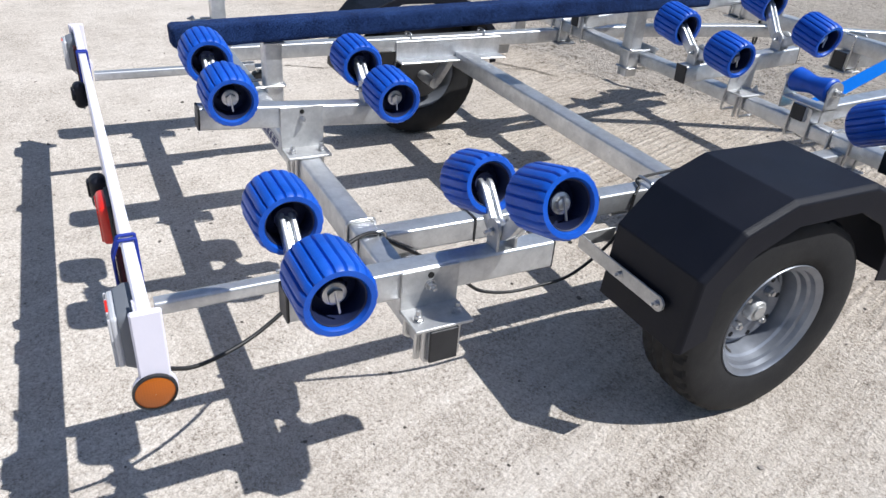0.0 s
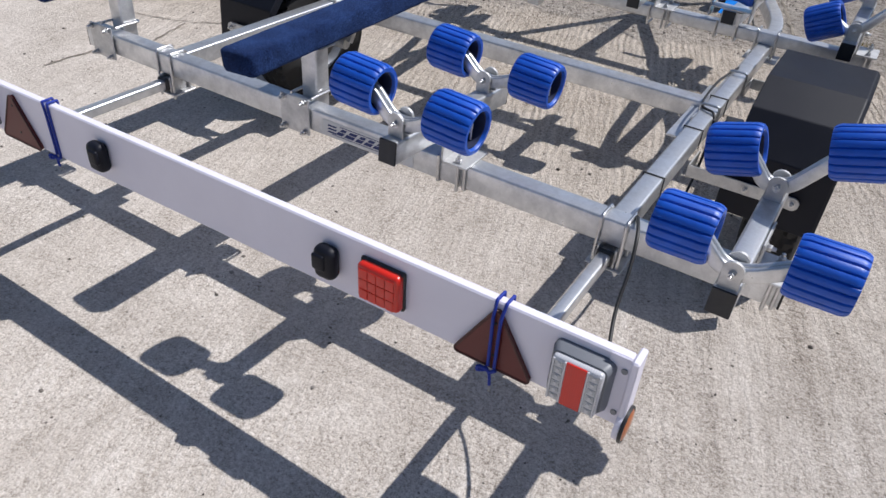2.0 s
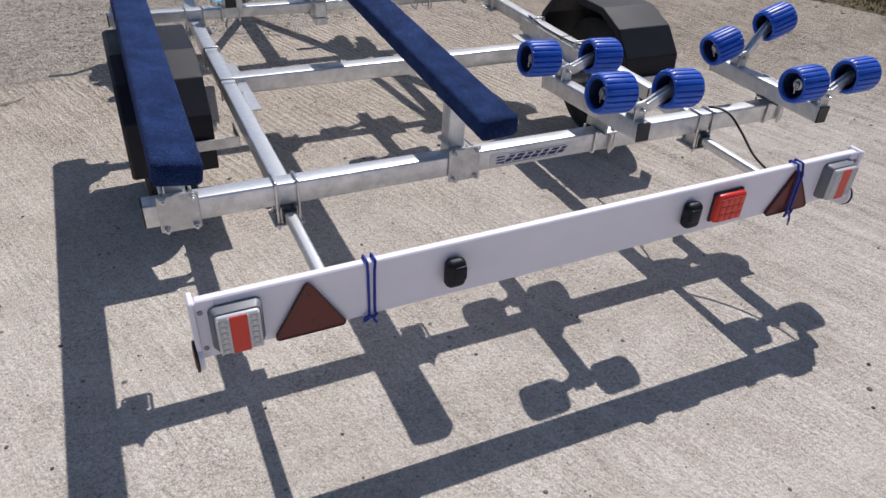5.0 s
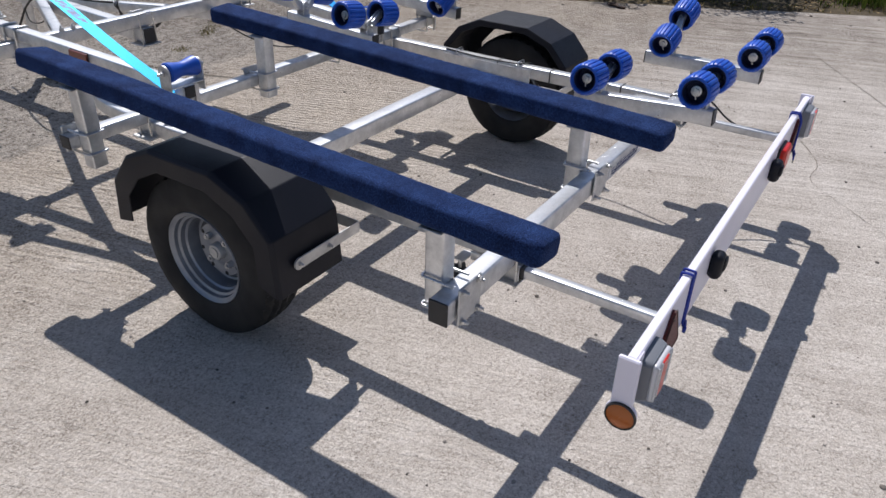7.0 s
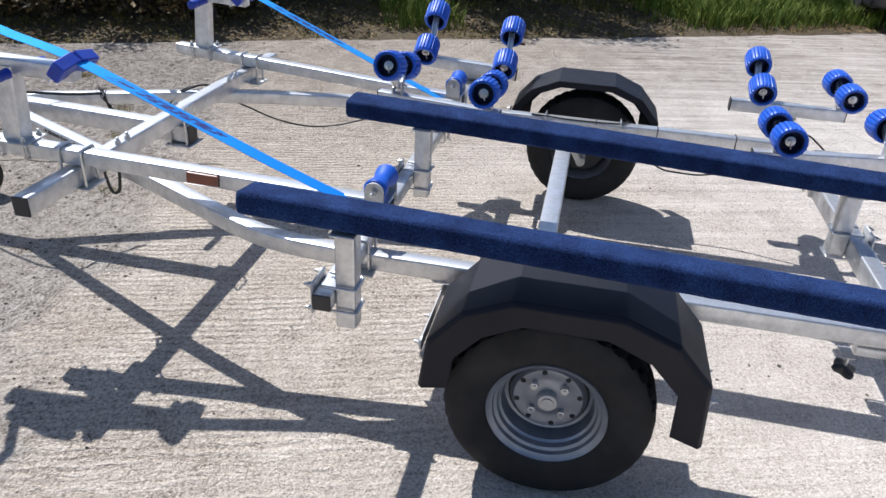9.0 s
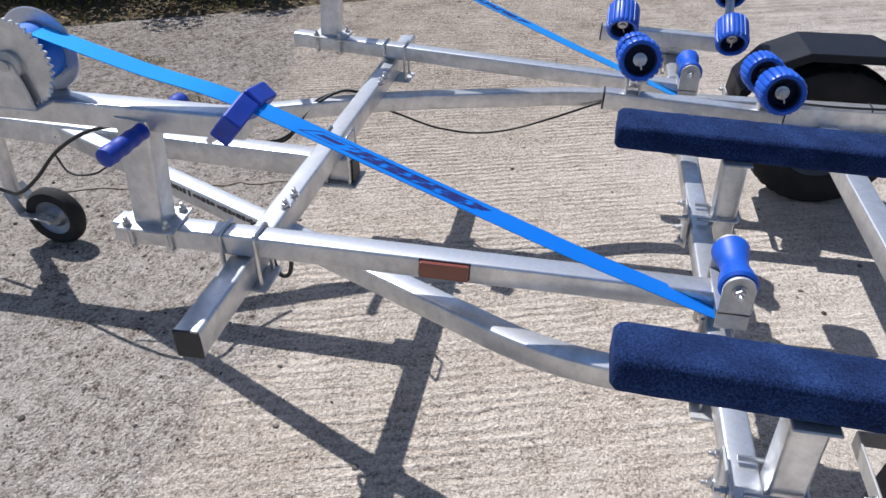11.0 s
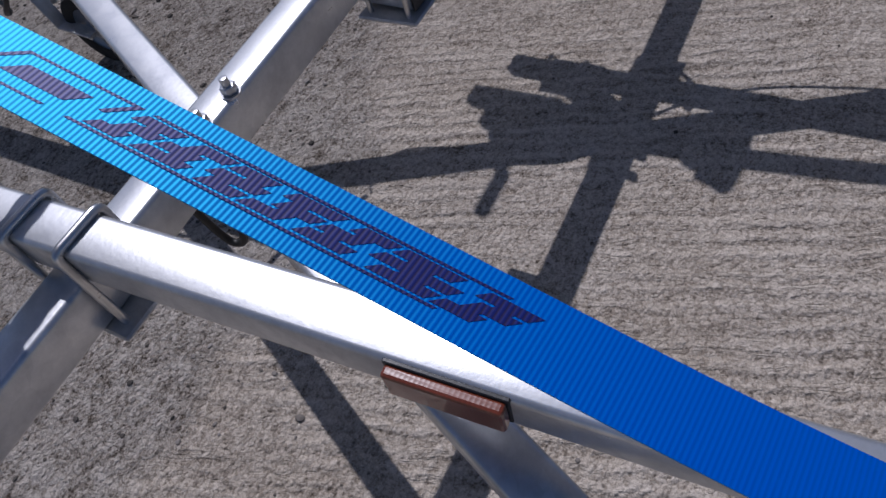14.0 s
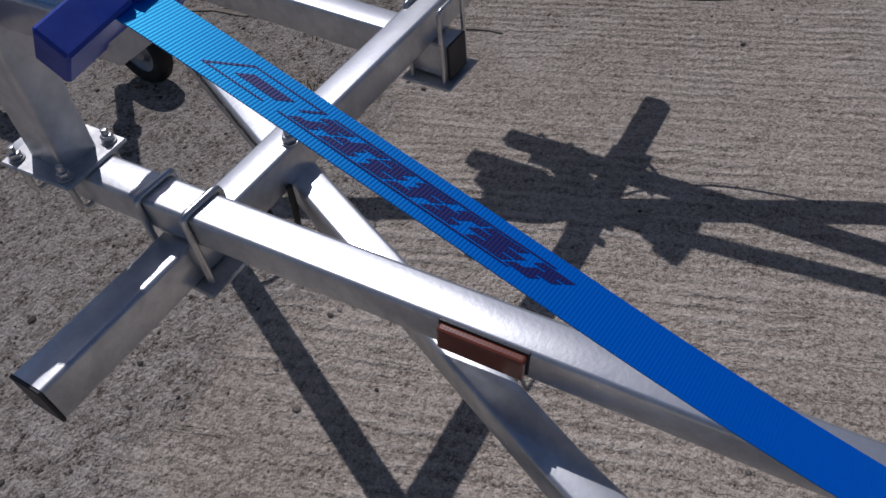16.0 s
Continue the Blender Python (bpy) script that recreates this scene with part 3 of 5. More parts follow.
# axle with its two mounting angles; the wheels trail behind it
AY = 1.295
tube("axle_beam", trailer, (RAIL_L + 0.02, AY, 0.372), (RAIL_R - 0.02, AY, 0.372), 0.06, 0.06)
for x, s in ((RAIL_L, 1), (RAIL_R, -1)):
    a = joined(box(0.006, 0.44, 0.075, at(x + s * 0.028, 1.24, 0.414), 0.001), box(0.06, 0.44, 0.006, at(x + s * 0.055, 1.24, 0.383), 0.001))
    part("axle_bracket", a, ZINC, trailer)
    for y in (1.08, 1.39):
        u_bolt(trailer, (x, y, 0.474), (0, 0, -1), (1, 0, 0), 0.05, 0.07)
    part("swing_lever", sweep([(x - s * 0.045, AY, 0.37), (x - s * 0.05, 1.23, 0.262)], rect(0.024, 0.05, 0.004, 2), (1, 0, 0)), ZINC_DULL, trailer)
    part("stub_axle", rod(0.02, 0.12, at(x - s * 0.10, 1.222, 0.256) @ pose(0, 0, 0, 0, 90, 0), 18), ZINC_DULL, trailer)


# wheels
def tyre_mesh():
    """Tyre along z (its axle), tread with zigzag grooves."""
    R, W = 0.256, 0.158
    prof = [(0.141, -W * 0.40), (0.150, -W * 0.455), (0.172, -W * 0.485), (0.205, -W * 0.5), (0.232, -W * 0.47), (0.244, -W * 0.44)]
    tread = []
    k = 13
    for i in range(k):
        u = -1 + 2 * i / (k - 1)
        tread.append((R - 0.008 * abs(u) ** 3, u * W * 0.41))
    prof = prof + tread + [(r, -h) for r, h in reversed(prof)]
    n = 144

    def wave(i, j, r):
        if 6 <= j < 6 + k:
            q = j - 6
            if q in (3, 6, 9):
                return r - 0.011 + 0.004 * (i % 4 == 1)
            if q < 3 and (i + q // 2) % 4 == 0 or q > 9 and (i + 2 + q // 2) % 4 == 0:
                return r - 0.011
            if 3 < q < 9 and (i + q) % 8 == 0:
                return r - 0.006
        return r
    return revolve(prof, n, None, wave)


def rim_mesh():
    """Steel rim: lip, drop centre and dished disc; z outwards."""
    prof = [(0.150, -0.06), (0.142, -0.058), (0.125, -0.03), (0.118, 0.02), (0.122, 0.045), (0.134, 0.058), (0.142, 0.064), (0.1455, 0.069), (0.1440, 0.072), (0.139, 0.067), (0.131, 0.063), (0.1285, 0.052), (0.121, 0.048), (0.1185, 0.034), (0.113, 0.029), (0.110, 0.010),
            (0.107, -0.008), (0.098, -0.012), (0.091, 0.000), (0.084, 0.008), (0.072, 0.008), (0.060, 0.004), (0.045, 0.006), (0.034, 0.008), (0.0005, 0.008)]
    return revolve(prof, 56)


def wheel(x, side):
    w = part("wheel", None if "tyre" in MESHES else tyre_mesh(), RUBBER, trailer, "black treaded tyre on a silver steel rim", smooth=35, key="tyre",
             m=at(x, 1.222, 0.256) @ pose(0, 0, 0, 0, 90 * side, 0) @ pose(0, 0, 0, 0, 0, 17))
    m = at(x, 1.222, 0.256) @ pose(0, 0, 0, 0, 90 * side, 0)
    part("rim", None if "rim" in MESHES else rim_mesh(), RIM, w, "silver painted steel rim", m=m, smooth=35, key="rim")
    part("hub_cap", None if "hubcap" in MESHES else joined(revolve([(0.027, 0), (0.0265, 0.016), (0.023, 0.021), (0.001, 0.023)], 28), rod(0.016, 0.003, at(0, 0, 0.0238), 20)), ZINC_DULL, w, "grey metal hub cap", m=m @ at(0, 0, 0.007), smooth=35, key="hubcap")
    for i in range(4):
        a = radians(90 * i + 45)
        nut = joined(rod(0.0105, 0.016, at(0, 0, 0.008), 6, 0.001), rod(0.006, 0.006, at(0, 0, 0.018), 12)) if "nut" not in MESHES else None
        part("wheel_nut", nut, PLATED, w, m=m @ at(0.052 * math.cos(a), 0.052 * math.sin(a), 0.004), smooth=40, key="nut")
    for i in range(8):
        a = radians(45 * i + 12)
        hole = rod(0.0068, 0.003, None, 14, 0.0005) if "vent" not in MESHES else None
        part("vent_hole", hole, VENT, w, m=m @ at(0.077 * math.cos(a), 0.077 * math.sin(a), 0.0075), key="vent")
    a = radians(-28)
    valve = joined(rod(0.0045, 0.03, at(0, 0, 0.015), 10), rod(0.0058, 0.01, at(0, 0, 0.032), 10, 0.001)) if "valve" not in MESHES else None
    part("valve", valve, BLACK, w, m=m @ at(0.102 * math.cos(a), 0.102 * math.sin(a), -0.008) @ pose(0, 0, 0, 0, 24, 0), smooth=40, key="valve")
    part("brake_drum", rod(0.1, 0.05, m @ at(0, 0, -0.03), 32, 0.006), BLACK, w, smooth=40)


WHL, WHR = -0.838, 0.985
wheel(WHL, -1)
wheel(WHR, 1)


def mudguard(xi, xo, dy, name="mudguard"):
    """Faceted guard: a folded strip with a chamfer and a deep outer skirt."""
    s = 1 if xo > xi else -1
    prof = [(0.872, 0.275), (0.884, 0.445), (0.965, 0.535), (1.085, 0.583), (1.325, 0.583), (1.435, 0.535), (1.512, 0.445), (1.528, 0.31)]
    prof = [(y + dy, z) for y, z in prof]
    mid = Vector((1.21 + dy, 0.28))
    inner = []
    for y, z in prof:
        d = (mid - Vector((y, z))).normalized()
        inner.append((y + d.x * 0.075, z + max(d.y * 0.075, -0.06) + (0.0 if z > 0.35 else 0.02)))
    cham = []
    for y, z in prof:
        d = (mid - Vector((y, z))).normalized()
        cham.append((y + d.x * 0.010, z + d.y * 0.010))
    lip = []
    for y, z in prof:
        d = (mid - Vector((y, z))).normalized()
        lip.append((y + d.x * 0.03, z + d.y * 0.03))
    bm = bmesh.new()
    rows = []
    for k in range(len(prof)):
        rows.append([bm.verts.new((xi, *lip[k])), bm.verts.new((xi, *prof[k])), bm.verts.new((xo - s * 0.010, *prof[k])), bm.verts.new((xo, *cham[k])), bm.verts.new((xo, *inner[k]))])
    for a, b in zip(rows, rows[1:]):
        for j in range(4):
            bm.faces.new((a[j], a[j + 1], b[j + 1], b[j]))
    bmesh.ops.recalc_face_normals(bm, faces=bm.faces)
    bmesh.ops.solidify(bm, geom=bm.faces[:], thickness=0.004)
    bmesh.ops.bevel(bm, geom=[e for e in bm.edges if e.calc_face_angle(0) > 0.25 and e.calc_length() > 0.008], offset=0.0022, segments=1, affect='EDGES', profile=0.5)
    g = part(name, bm, GUARD, trailer, "black faceted plastic mudguard")
    rail = RAIL_L if xi < 0 else RAIL_R
    for y, d, z in ((0.866 + dy, -1, 0.358), (1.537 + dy, 1, 0.385)):
        x0, x1 = rail - s * -0.02, xi + s * 0.175
        ctr = (x0 + x1) / 2
        L = abs(x1 - x0)
        strap = joined(box(L, 0.004, 0.034, at(ctr, y, z), 0.001), rod(0.0174, 0.0048, at(x1, y, z) @ pose(0, 0, 0, 90, 0, 0), 20), box(0.004, 0.10, 0.034, at(x0, y - d * 0.05, z), 0.001))
        part("bracket", strap, ZINC_DULL, g, "flat galvanised bracket")
        for bx in (x1, xi + s * 0.06):
            bolt(g, (bx, y + d * 0.002, z), (0, d, 0), 0.9)
    return g


mudguard(-0.705, -0.955, 0.0)
mudguard(0.835, 1.085, 0.035)
# light board arms, under the rear beam
for x in (-0.612, 0.728):
    tube("light_board_arm", trailer, (x, -0.0, 0.388), (x, 0.50, 0.388), 0.028, 0.028)
    for dx in (-0.027, 0.027):
        u_bolt(trailer, (x + dx, 0.39, 0.476), (0, 0, -1), (0, 1, 0), 0.058, 0.115)
    part("arm_bracket", joined(box(0.006, 0.07, 0.05, at(x - 0.019, 0.39, 0.386)), box(0.006, 0.07, 0.05, at(x + 0.019, 0.39, 0.386)), box(0.08, 0.08, 0.005, at(x, 0.39, 0.362))), ZINC_DULL, trailer)
    part("arm_bush", box(0.036, 0.012, 0.036, at(x, 0.35, 0.389), 0.003), BLACK, trailer)
    for dx in (-0.027, 0.027):
        bolt(trailer, (x + dx, 0.361, 0.36), (0, 0, -1), 0.8)
# maker's sticker on the rear beam: plain slanted blocks instead of the name
part("sticker", box(0.275, 0.0012, 0.040, at(0.095, 0.3644, 0.437), 0), STICKER, trailer, "white maker's sticker with blue slanted shapes")
sticker = bpy.data.objects["sticker"]


def slant(x, z, w, h, y, lean=0.35):
    bm = bmesh.new()
    vs = [bm.verts.new((x - w / 2 - h * lean / 2, y, z - h / 2)), bm.verts.new((x + w / 2 - h * lean / 2, y, z - h / 2)), bm.verts.new((x + w / 2 + h * lean / 2, y, z + h / 2)), bm.verts.new((x - w / 2 + h * lean / 2, y, z + h / 2))]
    f = bm.faces.new(vs)
    r = bmesh.ops.extrude_face_region(bm, geom=[f])
    bmesh.ops.translate(bm, vec=(0, -0.0006, 0), verts=[v for v in r["geom"] if isinstance(v, bmesh.types.BMVert)])
    bmesh.ops.recalc_face_normals(bm, faces=bm.faces)
    return bm


run = -0.022
for i, w in enumerate((0.026, 0.022, 0.030, 0.022, 0.024, 0.024, 0.030, 0.022)):
    x = run + w / 2
    if i == 0:
        for dz in (-0.0085, 0.0, 0.0085):
            part("print", slant(x, 0.4370 + dz, w, 0.0042, 0.3638, 0.9), MARK, sticker)
    else:
        part("print", slant(x - 0.002, 0.4325, w * 0.90, 0.0092, 0.3638, 0.9), MARK, sticker)
        part("print", slant(x + 0.008, 0.4430, w * 0.74, 0.0075, 0.3638, 0.9), MARK, sticker)
    run += w + 0.0035
part("print", slant(0.085, 0.4240, 0.19, 0.0014, 0.3638, 0.9), MARK, sticker)
part("print", slant(0.110, 0.4510, 0.19, 0.0014, 0.3638, 0.9), MARK, sticker)

# winch arms: from the front beam to the drawbar beam
ARMS = []
for x0, x1, y1 in ((-0.460, -0.545, 2.925), (0.604, 0.654, 3.020)):
    def arm_at(y, x0=x0, x1=x1, y1=y1):
        t = (y - FB) / (y1 - FB)
        return Vector((x0 + (x1 - x0) * t, y, 0.526 + 0.064 * (y - FB)))
    tube("winch_arm", trailer, arm_at(FB - 0.035), arm_at(y1), 0.05, 0.046)
    for dy in (-0.034, 0.034):
        c = arm_at(XB + dy)
        u_bolt(trailer, c + Vector((0, 0, 0.027)), (0, 0, -1), (1, 0, 0), 0.06, 0.115, 0.0048)
    part("clamp_plate", box(0.09, 0.10, 0.006, at(arm_at(XB).x, XB, 0.494)), ZINC_DULL, trailer)
    ARMS.append(arm_at)
# side marker reflector
a, b = ARMS[0](2.228), ARMS[0](2.322)
m = frame_of(a + Vector((-0.0310, 0, 0.004)), b + Vector((-0.0310, 0, 0.004)))
refl = part("side_reflector", box(0.011, 0.094, 0.034, m, 0.003, 2), AMBER_DULL, trailer, "amber side reflector")
part("back_plate", box(0.004, 0.098, 0.038, m @ at(0.0065, 0, 0), 0.001), BLACK, refl)


# ---- bunks ----
def bunk(x, tilt, rear, front, posts, label):
    """Carpeted board on four posts; tilt leans it towards the hull."""
    th = thing("bunk", (x, (rear[1] + front[1]) / 2, 0.4), label, "boat bunk", "bunks of the trailer")
    p0, p1 = Vector(rear), Vector(front)
    up = Vector((math.sin(radians(tilt)), 0, math.cos(radians(tilt))))
    bm = bmesh.new()
    n = 150
    sec = rect(0.102, 0.056, 0.013, 4)
    m = frame_of(p0, p1, up)
    L = (p1 - p0).length
    rings = []
    rnd = random.Random(int(x * 100))
    ts = [0.0, 0.003, 0.008] + [0.015 + (L - 0.03) * i / n for i in range(n + 1)] + [L - 0.008, L - 0.003, L]
    for t in ts:
        e = min(t, L - t)
        k = 1.0 if e > 0.012 else 0.80 + 0.20 * math.sin(math.pi / 2 * e / 0.012)
        ring = []
        for a, b in sec:
            f = 1 + 0.012 * noise.noise((a * 40, t * 18, b * 40 + x)) + 0.02 * noise.noise((a * 90, t * 70, b * 90))
            ring.append(bm.verts.new(m @ Vector((a * k * f, t - L / 2, b * k * f))))
        rings.append(ring)
    for r, s in zip(rings, rings[1:]):
        for j in range(len(sec)):
            bm.faces.new((r[j], r[(j + 1) % len(sec)], s[(j + 1) % len(sec)], s[j]))
    bm.faces.new(rings[0][::-1])
    bm.faces.new(rings[-1])
    bmesh.ops.recalc_face_normals(bm, faces=bm.faces)
    part("carpeted_board", bm, CARPET, th, "navy blue carpet", smooth=60)
    for kind, px, py, zb in posts:
        t = (py - p0.y) / (p1.y - p0.y)
        top = p0.z + (p1.z - p0.z) * t - 0.03
        s = 1 if kind == "rear" else -1
        pz = "post"
        tube(pz, th, (px, py, zb), (px, py, top), 0.05, 0.05, up=(0, 1, 0))
        part("top_plate", box(0.09, 0.06, 0.005, at(px, py, top)), ZINC_DULL, th)
        if kind == "rear":
            pl = part("clamp_plate", box(0.094, 0.006, 0.098, at(px, 0.359, 0.446), 0.003), ZINC_DULL, th, "square galvanised clamp plate")
            for dx in (-0.033, 0.033):
                for dz in (-0.039, 0.039):
                    bolt(pl, (px + dx, 0.356, 0.446 + dz), (0, -1, 0))
            for dz in (-0.039, 0.039):
                u_bolt(th, (px, py + 0.028, 0.446 + dz), (0, -1, 0), (1, 0, 0), 0.066, 0.085)
        else:
            pl = part("clamp_plate", box(0.09, 0.006, 0.085, at(px, FB + 0.028, 0.480), 0.003), ZINC_DULL, th, "square galvanised clamp plate")
            for dx in (-0.033, 0.033):
                for dz in (-0.032, 0.032):
                    bolt(pl, (px + dx, FB + 0.031, 0.480 + dz), (0, 1, 0))
            for dz in (-0.032, 0.032):
                u_bolt(th, (px, py - 0.028, 0.480 + dz), (0, 1, 0), (1, 0, 0), 0.066, 0.085)
    return th


bunk(-0.865, 8, (-0.868, 0.180, 0.635), (-0.853, 1.978, 0.693), [("rear", -0.868, 0.44, 0.405), ("front", -0.868, 1.722, 0.400)], "navy carpeted boat bunk on galvanised posts above the mudguard")
bunk(-0.112, -4, (-0.127, 0.181, 0.628), (-0.098, 1.976, 0.690), [("rear", -0.125, 0.44, 0.405), ("front", -0.125, 1.722, 0.420)], "navy carpeted boat bunk on galvanised posts inside the trailer")


# ---- roller cradles ----
def roller_mesh():
    """Ribbed wobble roller along z: ribs with narrow grooves, open recessed ends."""
    R, H = 0.0530, 0.099
    prof = [(R * 0.90, -H / 2), (R * 0.96, -H / 2 + 0.004), (R, -H / 2 + 0.012), (R, 0), (R, H / 2 - 0.012), (R * 0.96, H / 2 - 0.004), (R * 0.90, H / 2), (R * 0.76, H / 2), (R * 0.72, H / 2 - 0.004), (R * 0.70, 0.006)]
    prof2 = [(R * 0.70, -0.006), (R * 0.72, -H / 2 + 0.004), (R * 0.76, -H / 2), (R * 0.90, -H / 2)]
    n = 120

    def wave(i, j, r):
        k = i % 6
        if 1 <= j <= 5 and k == 0:
            return r - 0.0045
        if 1 <= j <= 5 and k in (1, 5):
            return r - 0.0006
        return r
    a = revolve(prof, n, None, wave)
    b = revolve(prof2, n)
    return joined(a, b)


def roller_inside():
    """Web and hub sleeve inside the roller, one turned piece with six shallow ribs."""
    prof = [(0.0005, -0.023), (0.018, -0.023), (0.019, -0.008), (0.0345, -0.006), (0.0356, -0.042), (0.0373, -0.043), (0.0373, 0.043), (0.0356, 0.042), (0.0345, 0.006), (0.019, 0.008), (0.018, 0.023), (0.0005, 0.023)]

    def ribbed(i, j, r):
        return r + (0.004 if i % 8 == 0 and j in (2, 9) else 0)
    return revolve(prof, 48, None, ribbed)


def axle_end():
    return joined(rod(0.0165, 0.003, at(0, 0, 0.0015), 24, 0.0005), rod(0.011, 0.009, at(0, 0, 0.006), 6, 0.001),
                  rod(0.0019, 0.036, at(0, -0.006, 0.012) @ pose(0, 0, 0, 90, 0, 0), 8))


def cradle(label, beam_x, beam_w, y0, y1, z0, z1, arms, host_y, host_top, group="roller cradles"):
    """Roller beam along y with two swing arms, each with a pair of rollers.
    arms: (y, left centre (x, z), right centre (x, z)). It sits by an angle bracket on a cross beam."""
    th = thing("roller_cradle", (beam_x, host_y, host_top), label, "boat rollers", group)
    h = 0.052

    def top(y):
        return z0 + (z1 - z0) * (y - y0) / (y1 - y0)
    tube("roller_beam", th, (beam_x, y0, z0 - h / 2), (beam_x, y1, z1 - h / 2), beam_w, h)
    plug(th, (beam_x, y0, z0 - h / 2), (0, -1, (z0 - z1) / (y1 - y0)), beam_w, h)
    plug(th, (beam_x, y1, z1 - h / 2), (0, 1, (z1 - z0) / (y1 - y0)), beam_w, h)
    # angle bracket on the beam's outer side
    px = beam_x + beam_w / 2 + 0.003
    zt = top(host_y) - 0.002
    bm = joined(box(0.005, 0.10, zt - host_top + 0.004, at(px, host_y, (zt + host_top) / 2), 0.001), box(0.065, 0.10, 0.006, at(px + 0.03, host_y, host_top + 0.003), 0.001))
    br = part("bracket", bm, ZINC_DULL, th, "galvanised angle bracket")
    bolt(br, (px + 0.0025, host_y, zt - 0.028), (1, 0, 0))
    part("slot", rod(0.0055, 0.002, at(px + 0.0025, host_y, zt - 0.010) @ pose(0, 0, 0, 0, 90, 0), 12), HOLE, br)
    for dy in (-0.034, 0.034):
        u_bolt(th, (px + 0.035, host_y + dy * 0.99, host_top - 0.066), (0, 0, 1), (0, 1, 0), 0.004, 0.066, 0.004, "stud")
        bolt(br, (px + 0.035, host_y + dy, host_top + 0.006))
    for dx in (-0.02, 0.05):
        u_bolt(th, (px + dx, host_y, host_top - 0.064), (0, 0, 1), (0, 1, 0), 0.060, 0.068, 0.004)
    for y, (xl, zl), (xr, zr) in arms:
        L, R = Vector((xl, y, zl)), Vector((xr, y, zr))
        c = Vector((beam_x, y, top(y) + 0.024))
        ax = (R - L).normalized()
        lean = math.degrees(math.atan2(-(zr - zl), xr - xl))
        up = Vector((0, 1, 0)).cross(ax) * -1
        pts = rounded_path([L - ax * 0.01, L + ax * 0.022, c - ax * 0.022 + up * 0.002, c + ax * 0.022 + up * 0.002, R - ax * 0.022, R + ax * 0.01], 0.03, 6)
        arm = part("swing_arm", joined(sweep([p + Vector((0, -0.008, 0)) for p in pts], rect(0.010, 0.026, 0.003, 2), up), sweep([p + Vector((0, 0.008, 0)) for p in pts], rect(0.010, 0.026, 0.003, 2), up),
                                       sweep([p - up * 0.002 for p in pts], rect(0.012, 0.018, 0.003, 2), up)), ZINC, th, "galvanised V-shaped swing arm", smooth=50)
        for k in (-1, 1):
            lug = joined(box(0.036, 0.005, 0.045, at(c.x, y + k * 0.0175, c.z - 0.008), 0.002), rod(0.0184, 0.0062, at(c.x, y + k * 0.0175, c.z + 0.010) @ pose(0, 0, 0, 90), 20))
            part("pivot_lug", lug, ZINC_DULL, arm)
        bolt(arm, (c.x, y - 0.02, c.z + 0.006), (0, -1, 0), 0.9)
        for P, s in ((L, -1), (R, 1)):
            m = at(*P) @ pose(0, 0, 0, 0, 90 * s, 0) @ pose(0, 0, 0, 0, lean * s, random.uniform(0, 360))
            m = Matrix.Translation(P) @ (ax * s).to_track_quat('Z', 'Y').to_matrix().to_4x4() @ pose(0, 0, 0, 0, 0, random.uniform(0, 18))
            ro = part("roller", None if "roller" in MESHES else roller_mesh(), BLUE, th, "ribbed blue plastic roller", m=m, smooth=38, key="roller")
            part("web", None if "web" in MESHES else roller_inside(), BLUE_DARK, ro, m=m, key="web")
            part("axle_end", None if "axle_end" in MESHES else axle_end(), PLATED, ro, m=m @ at(0, 0, 0.022), smooth=40, key="axle_end")
    return th


cradle("blue-rollered cradle bolted on the rear beam inside the frame", 0.300, 0.042, 0.168, 0.640, 0.590, 0.560, [(0.210, (0.206, 0.669), (0.427, 0.654)), (0.563, (0.206, 0.638), (0.427, 0.624))], 0.39, 0.473)
cradle("blue-rollered cradle bolted on the end of the rear beam", 0.982, 0.042, 0.165, 0.625, 0.548, 0.548, [(0.190, (0.888, 0.621), (1.105, 0.624)), (0.532, (0.886, 0.622), (1.095, 0.685))], 0.39, 0.473)
cradle("blue-rollered cradle on the front beam beside the bunk", 0.310, 0.042, 1.540, 2.000, 0.592, 0.622, [(1.585, (0.205, 0.684), (0.425, 0.652)), (1.928, (0.205, 0.744), (0.425, 0.690))], FB, 0.503)
cradle("blue-rollered cradle on the outer end of the front beam", 0.975, 0.042, 1.560, 2.020, 0.580, 0.606, [(1.603, (0.888, 0.616), (1.085, 0.718)), (1.955, (0.888, 0.648), (1.085, 0.760))], FB, 0.503)


